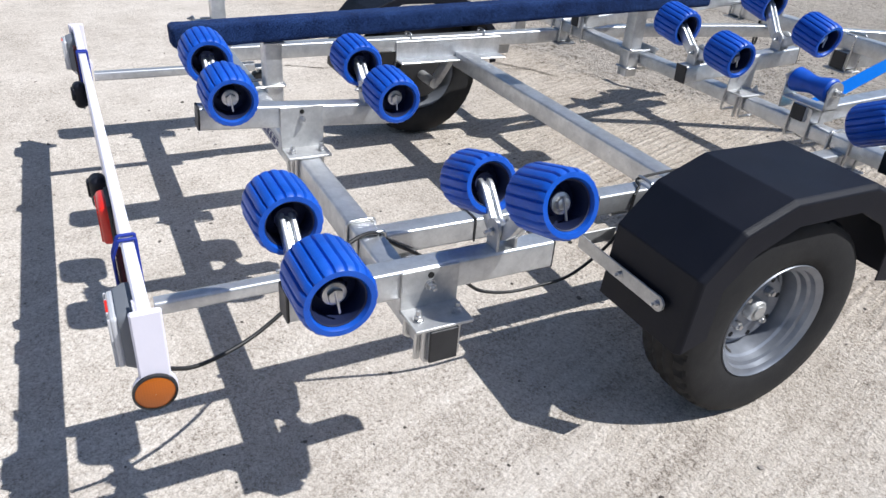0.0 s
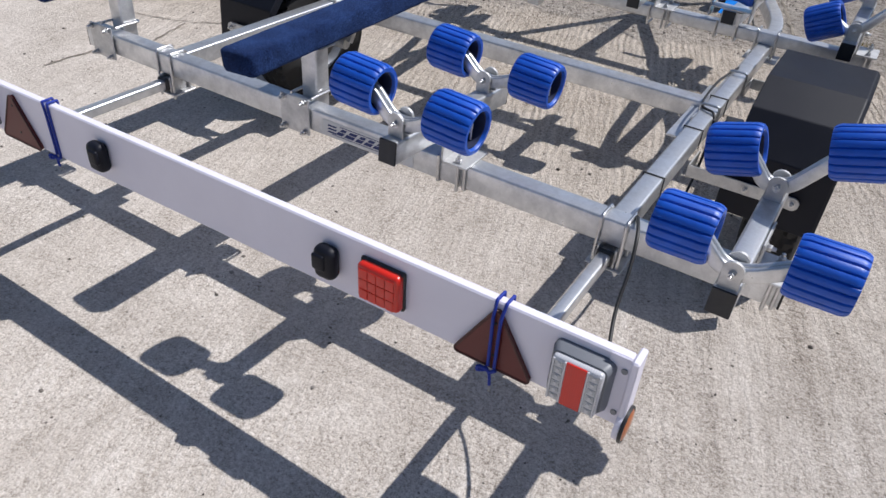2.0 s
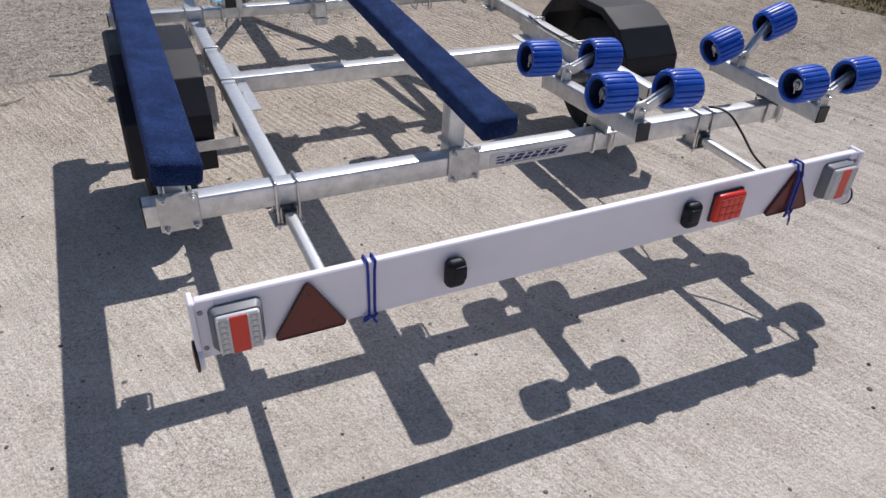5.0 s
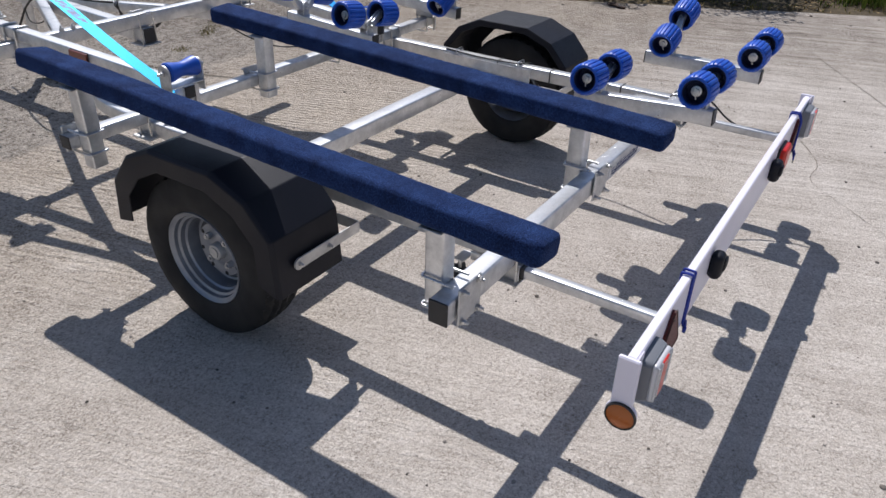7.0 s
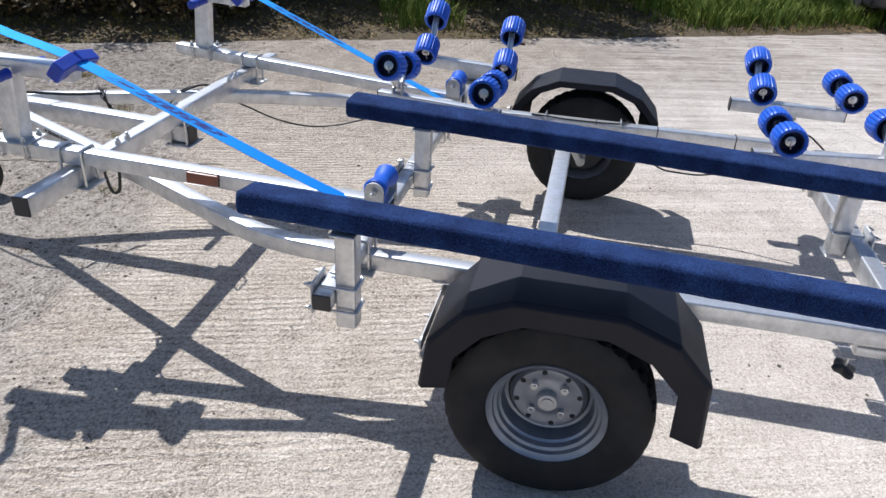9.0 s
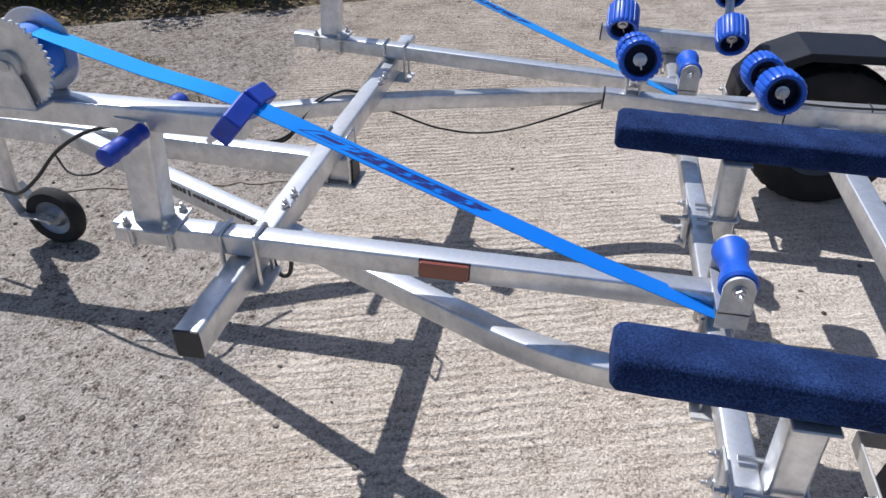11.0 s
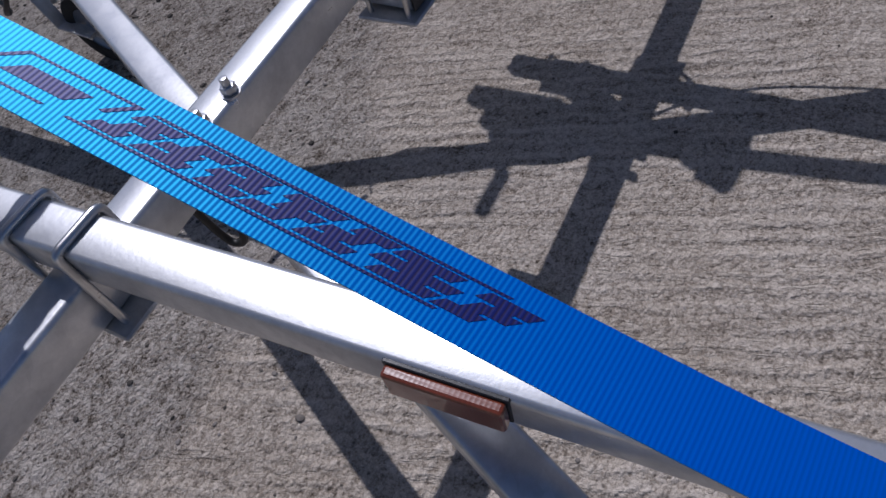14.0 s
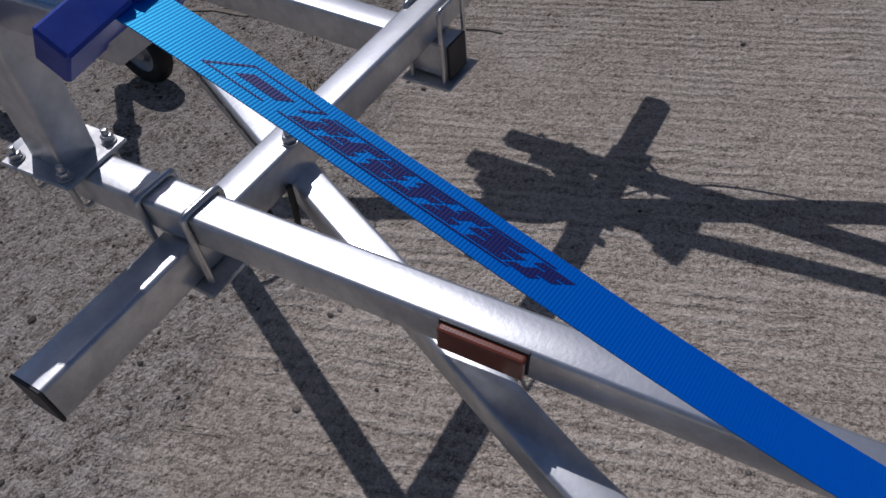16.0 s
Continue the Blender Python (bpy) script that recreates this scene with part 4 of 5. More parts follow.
# ---- keel rollers ----
def keel_roller(x, y, label):
    """Waisted blue roller across the trailer, on a folded bracket."""
    th = thing("keel_roller", (x, y, 0.50), label, "keel roller", "keel rollers")
    prof = [(0.008, -0.062), (0.030, -0.062), (0.034, -0.056), (0.032, -0.04), (0.026, -0.015), (0.0245, 0), (0.026, 0.015), (0.032, 0.04), (0.034, 0.056), (0.030, 0.062), (0.008, 0.062)]
    c = (x, y, 0.602)
    part("roller", revolve(prof, 32, at(*c) @ pose(0, 0, 0, 0, 90, 0)), BLUE, th, "waisted blue roller", smooth=40)
    for s in (-1, 1):
        pl = joined(box(0.005, 0.055, 0.085, at(x + s * 0.068, y, 0.562), 0.001), rod(0.0275, 0.0062, at(x + s * 0.068, y, 0.602) @ pose(0, 0, 0, 0, 90, 0), 24))
        ch = part("cheek_plate", pl, ZINC_DULL, th, smooth=40)
        bolt(ch, (x + s * 0.0711, y, 0.602), (s, 0, 0), 1.3)
    part("base_channel", joined(box(0.141, 0.055, 0.005, at(x, y, 0.553), 0.001), box(0.05, 0.05, 0.05, at(x, y - 0.004, 0.527), 0.004)), ZINC, th)
    part("end_cap", box(0.042, 0.005, 0.042, at(x, y - 0.031, 0.527), 0.001), BLACK, th)
    for dx in (-0.034, 0.034):
        u_bolt(th, (x + dx, FB, 0.448), (0, 0, 1), (0, 1, 0), 0.056, 0.06)


keel_roller(-0.478, FB - 0.012, "waisted blue keel roller in a galvanised bracket before the bunks")
keel_roller(0.588, FB - 0.012, "waisted blue keel roller in a galvanised bracket between roller cradles")


# ---- light board ----
lb = thing("light_board", (0, 0, 0.34), "white trailer light board with lamps and red triangles", "light board")
part("panel", box(1.80, 0.021, 0.140, at(0, 0.0, 0.4145), 0.003), WHITE, lb, "white plastic panel")
panel = bpy.data.objects["panel"]
for s in (-1, 1):
    x = s * 0.907
    end = joined(box(0.012, 0.046, 0.148, at(x, 0.001, 0.4145), 0.003), rod(0.033, 0.010, at(x, -0.001, 0.346) @ pose(0, 0, 0, 0, 90, 0), 28, 0.001))
    ep = part("end_plate", end, WHITE, lb, "white plastic end plate")
    part("flange", box(0.046, 0.003, 0.142, at(x - s * 0.018, -0.0125, 0.4145), 0.001), WHITE, ep)
    for dz in (-0.045, 0.045):
        part("screw", rod(0.0055, 0.003, at(x - s * 0.014, -0.0150, 0.4145 + dz) @ pose(0, 0, 0, 90), 12, 0.0008), TIE, ep)
    d = part("round_reflector", revolve([(0.0005, 0.008), (0.024, 0.007), (0.030, 0.004), (0.031, 0.0)], 36, at(x + s * 0.006, -0.003, 0.344) @ pose(0, 0, 0, 0, 90 * s, 0)), AMBER, lb, "round amber reflector", smooth=30)
    part("bezel", revolve([(0.0295, 0.0055), (0.033, 0.0055), (0.0335, 0.0), (0.031, -0.001)], 36, at(x + s * 0.006, -0.003, 0.344) @ pose(0, 0, 0, 0, 90 * s, 0)), BLACK, d, smooth=40)


def tail_lamp(x, z):
    """Grey housing, clear lens with two columns of cells beside a red stripe."""
    bm = bmesh.new()
    rings = []
    for y, w, h in ((-0.010, 0.104, 0.106), (-0.020, 0.104, 0.106), (-0.036, 0.092, 0.098), (-0.036, 0.086, 0.092)):
        rings.append([bm.verts.new((x + u, y, z + v)) for u, v in rect(w, h, 0.012, 4)])
    for r, q in zip(rings, rings[1:]):
        for j in range(len(r)):
            bm.faces.new((r[j], r[(j + 1) % len(r)], q[(j + 1) % len(r)], q[j]))
    bm.faces.new(rings[0])
    bm.faces.new(rings[-1])
    bmesh.ops.recalc_face_normals(bm, faces=bm.faces)
    t = part("tail_lamp", bm, LAMP_GREY, lb, "square tail lamp with a red middle stripe", smooth=40)
    part("clear_lens", box(0.086, 0.016, 0.094, at(x, -0.040, z - 0.001), 0.007, 3), CLEAR, t, smooth=40)
    part("red_stripe", box(0.034, 0.004, 0.090, at(x, -0.0485, z - 0.001), 0.001), RED, t, "red lens stripe")
    for sx in (-1, 1):
        part("rib", box(0.004, 0.004, 0.088, at(x + sx * 0.0190, -0.0485, z - 0.001), 0.001), CLEAR, t)
        part("rib", box(0.004, 0.004, 0.088, at(x + sx * 0.0390, -0.0485, z - 0.001), 0.001), CLEAR, t)
        for k in range(6):
            m = at(x + sx * 0.0295, -0.0482, z - 0.0365 + k * 0.0143)
            led = part("led_cell", None if "led" in MESHES else box(0.0140, 0.0016, 0.0112, None, 0.0007), CELL, t, m=m, key="led")
            part("led", None if "led_chip" in MESHES else rod(0.0032, 0.0016, pose(0, -0.0011, 0, 90), 10), CLEAR, led, m=m, key="led_chip")


tail_lamp(-0.828, 0.414)
tail_lamp(0.829, 0.416)


def triangle(x, z0, w, h):
    bm = bmesh.new()
    pts = []
    for px, pz, a0 in ((x - w / 2 + 0.008, z0 + 0.008, 210), (x + w / 2 - 0.008, z0 + 0.008, 330), (x, z0 + h - 0.012, 90)):
        for k in (-40, 0, 40):
            a = radians(a0 + k)
            pts.append((px + 0.008 * math.cos(a), pz + 0.008 * math.sin(a)))
    vs = [bm.verts.new((a, -0.0105, b)) for a, b in pts]
    f = bm.faces.new(vs)
    r = bmesh.ops.extrude_face_region(bm, geom=[f])
    bmesh.ops.translate(bm, vec=(0, -0.009, 0), verts=[v for v in r["geom"] if isinstance(v, bmesh.types.BMVert)])
    bmesh.ops.recalc_face_normals(bm, faces=bm.faces)
    t = part("triangle_reflector", bm, RED_DULL, lb, "dull red triangle reflector")
    edge = [Vector((a, -0.0190, b)) for a, b in pts]
    part("rim", sweep(edge, rect(0.005, 0.004, 0.001, 1), (0, 1, 0), True), RED_RIM, t, "darker moulded rim")
    for dx, dz in ((0, h - 0.03), (0.004, 0.03)):
        part("screw", rod(0.0032, 0.002, at(x + dx, -0.0198, z0 + dz) @ pose(0, 0, 0, 90), 10), BLACK, t)


triangle(-0.681, 0.345, 0.148, 0.130)
triangle(0.671, 0.345, 0.148, 0.130)
for x, tw in ((-0.354, 1), (0.312, -1)):
    part("plate_lamp", joined(box(0.049, 0.034, 0.072, at(x, -0.026, 0.418), 0.0165, 5), box(0.030, 0.012, 0.036, at(x + tw * 0.006, -0.042, 0.424), 0.0055, 3)), GUARD, lb, "black number plate lamp", smooth=45)
fog = part("fog_lamp", box(0.094, 0.026, 0.082, at(0.436, -0.023, 0.416), 0.010, 3), RED, lb, "bright red fog lamp", smooth=40)
for i in range(4):
    for j in range(3):
        part("lens_cell", None if "fog_cell" in MESHES else box(0.0186, 0.003, 0.0218, None, 0.0013, 2), RED, fog, m=at(0.436 + (i - 1.5) * 0.0195, -0.0365, 0.4145 + (j - 1) * 0.0228), smooth=40, key="fog_cell")
part("lamp_base", box(0.098, 0.010, 0.087, at(0.436, -0.0145, 0.416), 0.004, 2), BLACK, fog)


def lashing(x, tail, front):
    """Blue cord looped round the panel, over what is mounted there, and knotted below."""
    bits = []
    for dx in (-0.008, 0.010):
        pts = rounded_path([(x + dx * 0.7, front, 0.352), (x + dx * 0.8, front, 0.46), (x + dx, -0.0135, 0.4895), (x + dx, 0.0135, 0.4895), (x + dx, 0.0135, 0.40)], 0.003, 4)
        bits.append(sweep(pts, circle(0.0032, 8)))
    bits.append(sweep(rounded_path([(x - 0.010, front - 0.003, 0.350), (x + 0.002, front - 0.006, 0.343), (x + 0.012, front - 0.003, 0.351)], 0.003, 4), circle(0.0036, 8)))
    bits.append(sweep(smooth_path([(x - 0.004, front - 0.005, 0.348), (x - 0.018, front - 0.011, 0.352), (x - 0.020, front - 0.009, 0.341), (x - 0.006, front - 0.005, 0.345)], 6), circle(0.0033, 8)))
    bits.append(sweep(smooth_path([(x, front - 0.004, 0.346), (x + 0.004, front - 0.008, 0.334), tail], 6), circle(0.003, 8)))
    c = part("cord", joined(*bits), CORD, lb, "blue lashing cord", smooth=60)
    part("cord_tip", sweep([tail, (tail[0] + 0.001, tail[1], tail[2] - 0.012)], circle(0.0026, 8)), TIE, c)


lashing(-0.545, (-0.536, -0.020, 0.328), -0.0130)
lashing(0.674, (0.680, -0.034, 0.318), -0.0250)
lb.location += Vector((0.010, -0.025, 0.007))
lb.rotation_euler = (0, radians(-0.85), 0)


# ---- winch stands ----
def winch_stand(arm_at, yb, label, s):
    """Post on the winch arm, a bar with a bow pad, two grips and a geared winch."""
    base = arm_at(yb)
    x = base.x
    zb = base.z + 0.024
    th = thing("winch_stand", (x, yb, zb), label, "winch stand", "winch stands")
    d = (arm_at(yb + 0.1) - arm_at(yb)).normalized()
    m = frame_of(base - d * 0.07 + Vector((0, 0, 0.026)), base + d * 0.07 + Vector((0, 0, 0.026)))
    pl = part("base_plate", box(0.100, 0.112, 0.006, m, 0.002), ZINC_DULL, th)
    for dx in (-0.036, 0.036):
        for dy in (-0.040, 0.040):
            bolt(pl, m @ Vector((dx, dy, 0.003)), (0, 0, 1), 1.05)
    for dy in (-0.040, 0.040):
        u_bolt(th, m @ Vector((0, dy, -0.054)), (0, 0, 1), (1, 0, 0), 0.072, 0.056)
    zt = zb + 0.222
    tube("post", th, (x, yb, zb + 0.004), (x, yb - 0.020, zt), 0.052, 0.062, up=(0, 1, 0))
    rear = Vector((x + s * 0.016, yb - 0.222, zt - 0.010))
    front = Vector((x - s * 0.012, yb + 0.30, zt + 0.012))
    tube("bar", th, rear, front, 0.05, 0.046)
    # bow pad, a shallow V of two rubber slabs
    for k in (-1, 1):
        q = at(rear.x + k * 0.038, rear.y + 0.002, rear.z + 0.024) @ pose(0, 0, 0, 42, 0, 0) @ pose(0, 0, 0, 0, 8 * k, -5 * k)
        part("bow_pad", box(0.078, 0.036, 0.056, q, 0.003), PAD_BLUE, th, "blue rubber bow pad")
    part("pad_bracket", box(0.12, 0.012, 0.05, at(rear.x, rear.y + 0.032, rear.z + 0.004) @ pose(0, 0, 0, 42), 0.002), ZINC, th)
    # grips
    for k in (-1, 1):
        p0 = Vector((x + k * 0.020, yb - 0.040, zt - 0.020))
        p1 = p0 + Vector((k * 0.112, 0.010, -0.005))
        n = 26
        prof = []
        for i in range(n + 1):
            t = i / n
            r = 0.0145 + 0.003 * t + 0.0007 * math.sin(t * 4 * 2 * math.pi)
            prof.append((r if 0 < i < n else 0.010, t * (p1 - p0).length))
        q = Matrix.Translation(p0) @ (p1 - p0).to_track_quat('Z', 'Y').to_matrix().to_4x4()
        prof = [(0.0005, 0), *prof, (0.0005, (p1 - p0).length + 0.002)]
        part("grip", revolve(prof, 20, q), BLUE_GRIP, th, "blue finger grip", smooth=50)
    # winch: two cheek plates, spool, toothed wheel, crank
    w = Vector((x - s * 0.014, yb + 0.152, zt + 0.102))
    for k in (-1, 1):
        bm = bmesh.new()
        pts = [(-0.030, -0.078), (0.115, -0.078), (0.120, -0.03), (0.085, 0.0), (0.015, 0.012), (-0.012, 0.004), (-0.022, -0.03)]
        f = bm.faces.new([bm.verts.new((w.x + (0.034 if k > 0 else -0.058), w.y + a, w.z + b)) for a, b in pts])
        r = bmesh.ops.extrude_face_region(bm, geom=[f])
        bmesh.ops.translate(bm, vec=(0.004, 0, 0), verts=[v for v in r["geom"] if isinstance(v, bmesh.types.BMVert)])
        bmesh.ops.recalc_face_normals(bm, faces=bm.faces)
        part("cheek_plate", bm, ZINC, th)
    part("winch_floor", box(0.098, 0.145, 0.004, at(w.x - 0.011, w.y + 0.040, w.z - 0.077), 0.001), ZINC, th)
    g = at(w.x - 0.042, w.y, w.z) @ pose(0, 0, 0, 0, 90, 0)

    def teeth(i, j, r):
        return r - (0.006 if j in (1, 2) and i % 4 in (2, 3) else 0)
    gear = revolve([(0.012, -0.003), (0.077, -0.003), (0.077, 0.003), (0.012, 0.003)], 160, None, teeth)
    gear.transform(g)
    part("gear_wheel", gear, ZINC, th, "toothed zinc gear wheel", smooth=30)
    part("gear_hub", joined(rod(0.024, 0.012, g @ at(0, 0, -0.006), 24, 0.002), rod(0.009, 0.11, g @ at(0, 0, 0.035), 14)), ZINC_DULL, th, smooth=40)
    part("spool", revolve([(0.020, -0.026), (0.050, -0.026), (0.051, 0.0), (0.050, 0.026), (0.020, 0.026)], 40, at(w.x + 0.002, w.y, w.z) @ pose(0, 0, 0, 0, 90, 0)), WEB_COIL, th, "spool wound with blue strap", smooth=40)
    part("spool_flange", revolve([(0.012, -0.002), (0.073, -0.002), (0.075, 0.0), (0.073, 0.002), (0.012, 0.002)], 44, at(w.x + 0.031, w.y, w.z) @ pose(0, 0, 0, 0, 90, 0)), ZINC, th, smooth=40)
    pin = Vector((w.x - 0.068, w.y + 0.080, w.z - 0.040))
    crank = joined(rod(0.013, 0.03, at(*pin) @ pose(0, 0, 0, 0, 90, 0), 16), rod(0.010, 0.09, at(pin.x + 0.04, pin.y, pin.z) @ pose(0, 0, 0, 0, 90, 0), 12),
                   sweep([pin + Vector((-0.012, -0.01, -0.02)), pin + Vector((-0.016, 0.035, 0.19))], rect(0.007, 0.030, 0.002, 2), (0, 1, 0)))
    c = part("crank", crank, ZINC, th, "flat steel crank arm", smooth=40)
    part("crank_grip", rod(0.015, 0.10, at(pin.x - 0.066, pin.y + 0.033, pin.z + 0.178) @ pose(0, 0, 0, 0, 90, 0), 18, 0.004), BLACK, c, smooth=40)
    return th, w, rear


WEB_COIL = material("coiled_webbing", (0.01, 0.14, 0.55), 0.5)
_, winch_l, pad_l = winch_stand(ARMS[0], 2.848, "galvanised winch post with blue bow pad, grips and geared winch", 1)
_, winch_r, pad_r = winch_stand(ARMS[1], 2.895, "galvanised far winch post with blue bow pad and strap winch", -1)


def strap(start, pad, end, label, width=0.050):
    """Webbing from the winch spool over the bow pad down to the keel roller."""
    mid = pad.lerp(end, 0.68)
    key = [start, start.lerp(pad, 0.5) + Vector((0, 0, -0.004)), pad, pad.lerp(mid, 0.5) + Vector((-0.004, 0, 0)), mid + Vector((-0.010, 0, 0)), end]
    path = smooth_path(key, 30)
    bm = bmesh.new()
    uvl = bm.loops.layers.uv.new("UVMap")
    rows = []
    lens_ = [0.0]
    for a, b in zip(path, path[1:]):
        lens_.append(lens_[-1] + (b - a).length)
    for i, p in enumerate(path):
        d = (path[min(i + 1, len(path) - 1)] - path[max(i - 1, 0)]).normalized()
        t = lens_[i] / lens_[-1]
        side = d.cross(Vector((0, 0, 1))).normalized()
        nrm = side.cross(d)
        tw = radians(STRAP_TWIST(t))
        a = side * math.cos(tw) + nrm * math.sin(tw)
        nn = -side * math.sin(tw) + nrm * math.cos(tw)
        rows.append([(p + a * width * u + nn * 0.0007 * k, (u * width, lens_[i])) for k in (1, -1) for u in ((-0.5, -0.25, 0, 0.25, 0.5) if k > 0 else (0.5, 0.25, 0, -0.25, -0.5))])
    vs = [[bm.verts.new(p) for p, _ in r] for r in rows]
    for i in range(len(rows) - 1):
        for j in range(10):
            k = (j + 1) % 10
            f = bm.faces.new((vs[i][j], vs[i][k], vs[i + 1][k], vs[i + 1][j]))
            for lp, (ii, jj) in zip(f.loops, ((i, j), (i, k), (i + 1, k), (i + 1, j))):
                lp[uvl].uv = rows[ii][jj][1]
    bmesh.ops.recalc_face_normals(bm, faces=bm.faces)
    th = thing("winch_strap", end, label, "winch strap", "winch straps")
    part("webbing", bm, WEB, th, "blue woven webbing", smooth=50)
    return th, path, lens_


def STRAP_TWIST(t):
    return 0.0


def strap_print(th, path, lens_, t0, t1, width=0.050):
    """Slanted dark blocks printed on the upper face, in place of the maker's name."""
    def spot(s, u):
        k = next(i for i, v in enumerate(lens_) if v >= s)
        f = (s - lens_[k - 1]) / (lens_[k] - lens_[k - 1])
        p = path[k - 1].lerp(path[k], f)
        d = (path[k] - path[k - 1]).normalized()
        side = d.cross(Vector((0, 0, 1))).normalized()
        return p + side * u + side.cross(d) * 0.0010

    def quad(pts):
        bm = bmesh.new()
        uvl = bm.loops.layers.uv.new("UVMap")
        face = bm.faces.new([bm.verts.new(spot(s, u)) for s, u in pts])
        for lp, (s, u) in zip(face.loops, pts):
            lp[uvl].uv = (u, s)
        return bm
    s0 = next(v for v, p in zip(lens_, path) if p.y <= t0)
    s1 = next(v for v, p in zip(lens_, path) if p.y <= t1)
    lean = 0.036
    half = 0.0135

    def block(a0, a1, u0, u1):
        f0, f1 = (half - u0) * lean / (2 * half), (half - u1) * lean / (2 * half)
        part("print", quad([(a0 + f0, u0), (a1 + f0, u0), (a1 + f1, u1), (a0 + f1, u1)]), PRINT, th)
    L = s1 - s0 - lean
    line = 0.0016
    # a long slanted outline round a solid bar
    block(s0, s0 + 0.24 * L, -half, -half + line)
    block(s0, s0 + 0.20 * L, half - line, half)
    block(s0, s0 + 0.012 * L, -half, half)
    block(s0 + 0.232 * L, s0 + 0.245 * L, -half, 0.0)
    block(s0 + 0.055 * L, s0 + 0.19 * L, -0.0052, 0.0050)
    # then solid slanted blocks with light slits, closed by a line along both edges
    block(s0 + 0.27 * L, s0 + 0.98 * L, -half, -half + line)
    block(s0 + 0.25 * L, s0 + 0.98 * L, half - line, half)
    run = 0.27
    for i, wide in enumerate((0.085, 0.095, 0.10, 0.10, 0.095, 0.15, 0.10)):
        a0, a1 = s0 + run * L, s0 + (run + wide) * L
        cut = (a1 - a0) * 0.24
        bars = ((-0.0106, -0.0046), (-0.0030, 0.0030), (0.0046, 0.0106))
        for k, (u0, u1) in enumerate(bars):
            block(a0 + (cut if (i + k) % 3 == 1 else 0.0), a1 - (cut if (i + k) % 3 == 2 else 0.0), u0, u1)
        # short webs close the slits at alternate ends
        for k, (u0, u1) in enumerate(((-0.0046, -0.0030), (0.0030, 0.0046))):
            if (i + k) % 2:
                block(a0 + cut, a0 + 2.4 * cut, u0, u1)
            else:
                block(a1 - 2.4 * cut, a1 - cut, u0, u1)
        run += wide + 0.010


for w, pad, xk, lab in ((winch_l, pad_l, -0.478, "bright blue webbing strap from winch to keel roller bracket"), (winch_r, pad_r, 0.588, "bright blue webbing strap on the far winch")):
    th, path, lens_ = strap(Vector((w.x + 0.006, w.y - 0.030, w.z + 0.043)), Vector((pad.x + 0.002, pad.y, pad.z + 0.040)), Vector((xk - 0.022, FB + 0.010, 0.520)), lab)
    strap_print(th, path, lens_, 2.53 + pad.y - pad_l.y, 2.204 + pad.y - pad_l.y)

# ---- jockey wheel ----
jw = thing("jockey_wheel", (0.185, 3.78, 0), "black rubber jockey wheel on a galvanised stem", "jockey wheel")
wm = at(0.185, 3.772, 0.103) @ pose(0, 0, 0, 0, 90, 0)
part("tyre", revolve([(0.062, -0.020), (0.078, -0.026), (0.094, -0.024), (0.103, -0.010), (0.1035, 0.0), (0.103, 0.010), (0.094, 0.024), (0.078, 0.026), (0.062, 0.020)], 44, wm), RUBBER, jw, "black rubber tyre", smooth=40)
part("hub", revolve([(0.066, -0.020), (0.058, -0.012), (0.040, -0.006), (0.028, -0.018), (0.001, -0.020)], 36, wm), RIM, jw, smooth=40)
part("hub", revolve([(0.066, 0.020), (0.058, 0.012), (0.040, 0.006), (0.028, 0.018), (0.001, 0.020)], 36, wm), RIM, jw, smooth=40)
for s in (-1, 1):
    part("fork", joined(sweep([(0.185 + s * 0.034, 3.757, 0.105), (0.185 + s * 0.034, 3.87, 0.118), (0.185 + s * 0.030, 3.905, 0.20)], rect(0.006, 0.036, 0.002, 2), (1, 0, 0)), rod(0.012, 0.012, at(0.185 + s * 0.038, 3.772, 0.103) @ pose(0, 0, 0, 0, 90, 0), 16)), ZINC_DULL, jw)
part("stem", rod(0.024, 0.62, at(0.185, 3.895, 0.47) @ pose(0, 0, 0, 3, 0, 0), 24), ZINC, jw, smooth=40)
part("outer_tube", rod(0.030, 0.36, at(0.185, 3.90, 0.60) @ pose(0, 0, 0, 3, 0, 0), 24, 0.002), ZINC, jw, smooth=40)
part("clamp", box(0.12, 0.05, 0.07, at(0.16, 3.90, 0.50), 0.006, 2), ZINC_DULL, jw)

# ---- cables ----
cab = thing("trailer_cable", (0.57, 2.42, 0.34), "black lighting cable sagging beneath the drawbar frame", "cable")
hose("cable", [(0.455, 2.68, 0.46), (0.485, 2.62, 0.425), (0.53, 2.52, 0.372), (0.575, 2.40, 0.342), (0.61, 2.28, 0.350), (0.645, 2.15, 0.385), (0.68, 2.00, 0.435), (0.70, 1.92, 0.445)], 0.0035, CABLE, cab)
cab2 = thing("light_cable", (0.78, 0.2, 0.4), "black cable from the light board to the side rail", "cable")
hose("cable", [(0.890, -0.008, 0.376), (0.870, 0.045, 0.352), (0.835, 0.13, 0.352), (0.810, 0.21, 0.385), (0.800, 0.28, 0.440), (0.785, 0.335, 0.480), (0.765, 0.39, 0.482), (0.757, 0.43, 0.450), (0.757, 0.52, 0.390), (0.757, 0.594, 0.330), (0.757, 0.645, 0.288), (0.757, 0.72, 0.267), (0.757, 0.80, 0.266), (0.757, 0.87, 0.271), (0.757, 0.93, 0.300), (0.757, 0.985, 0.345), (0.755, 1.02, 0.40), (0.752, 1.03, 0.452)], 0.0038, CABLE, cab2)
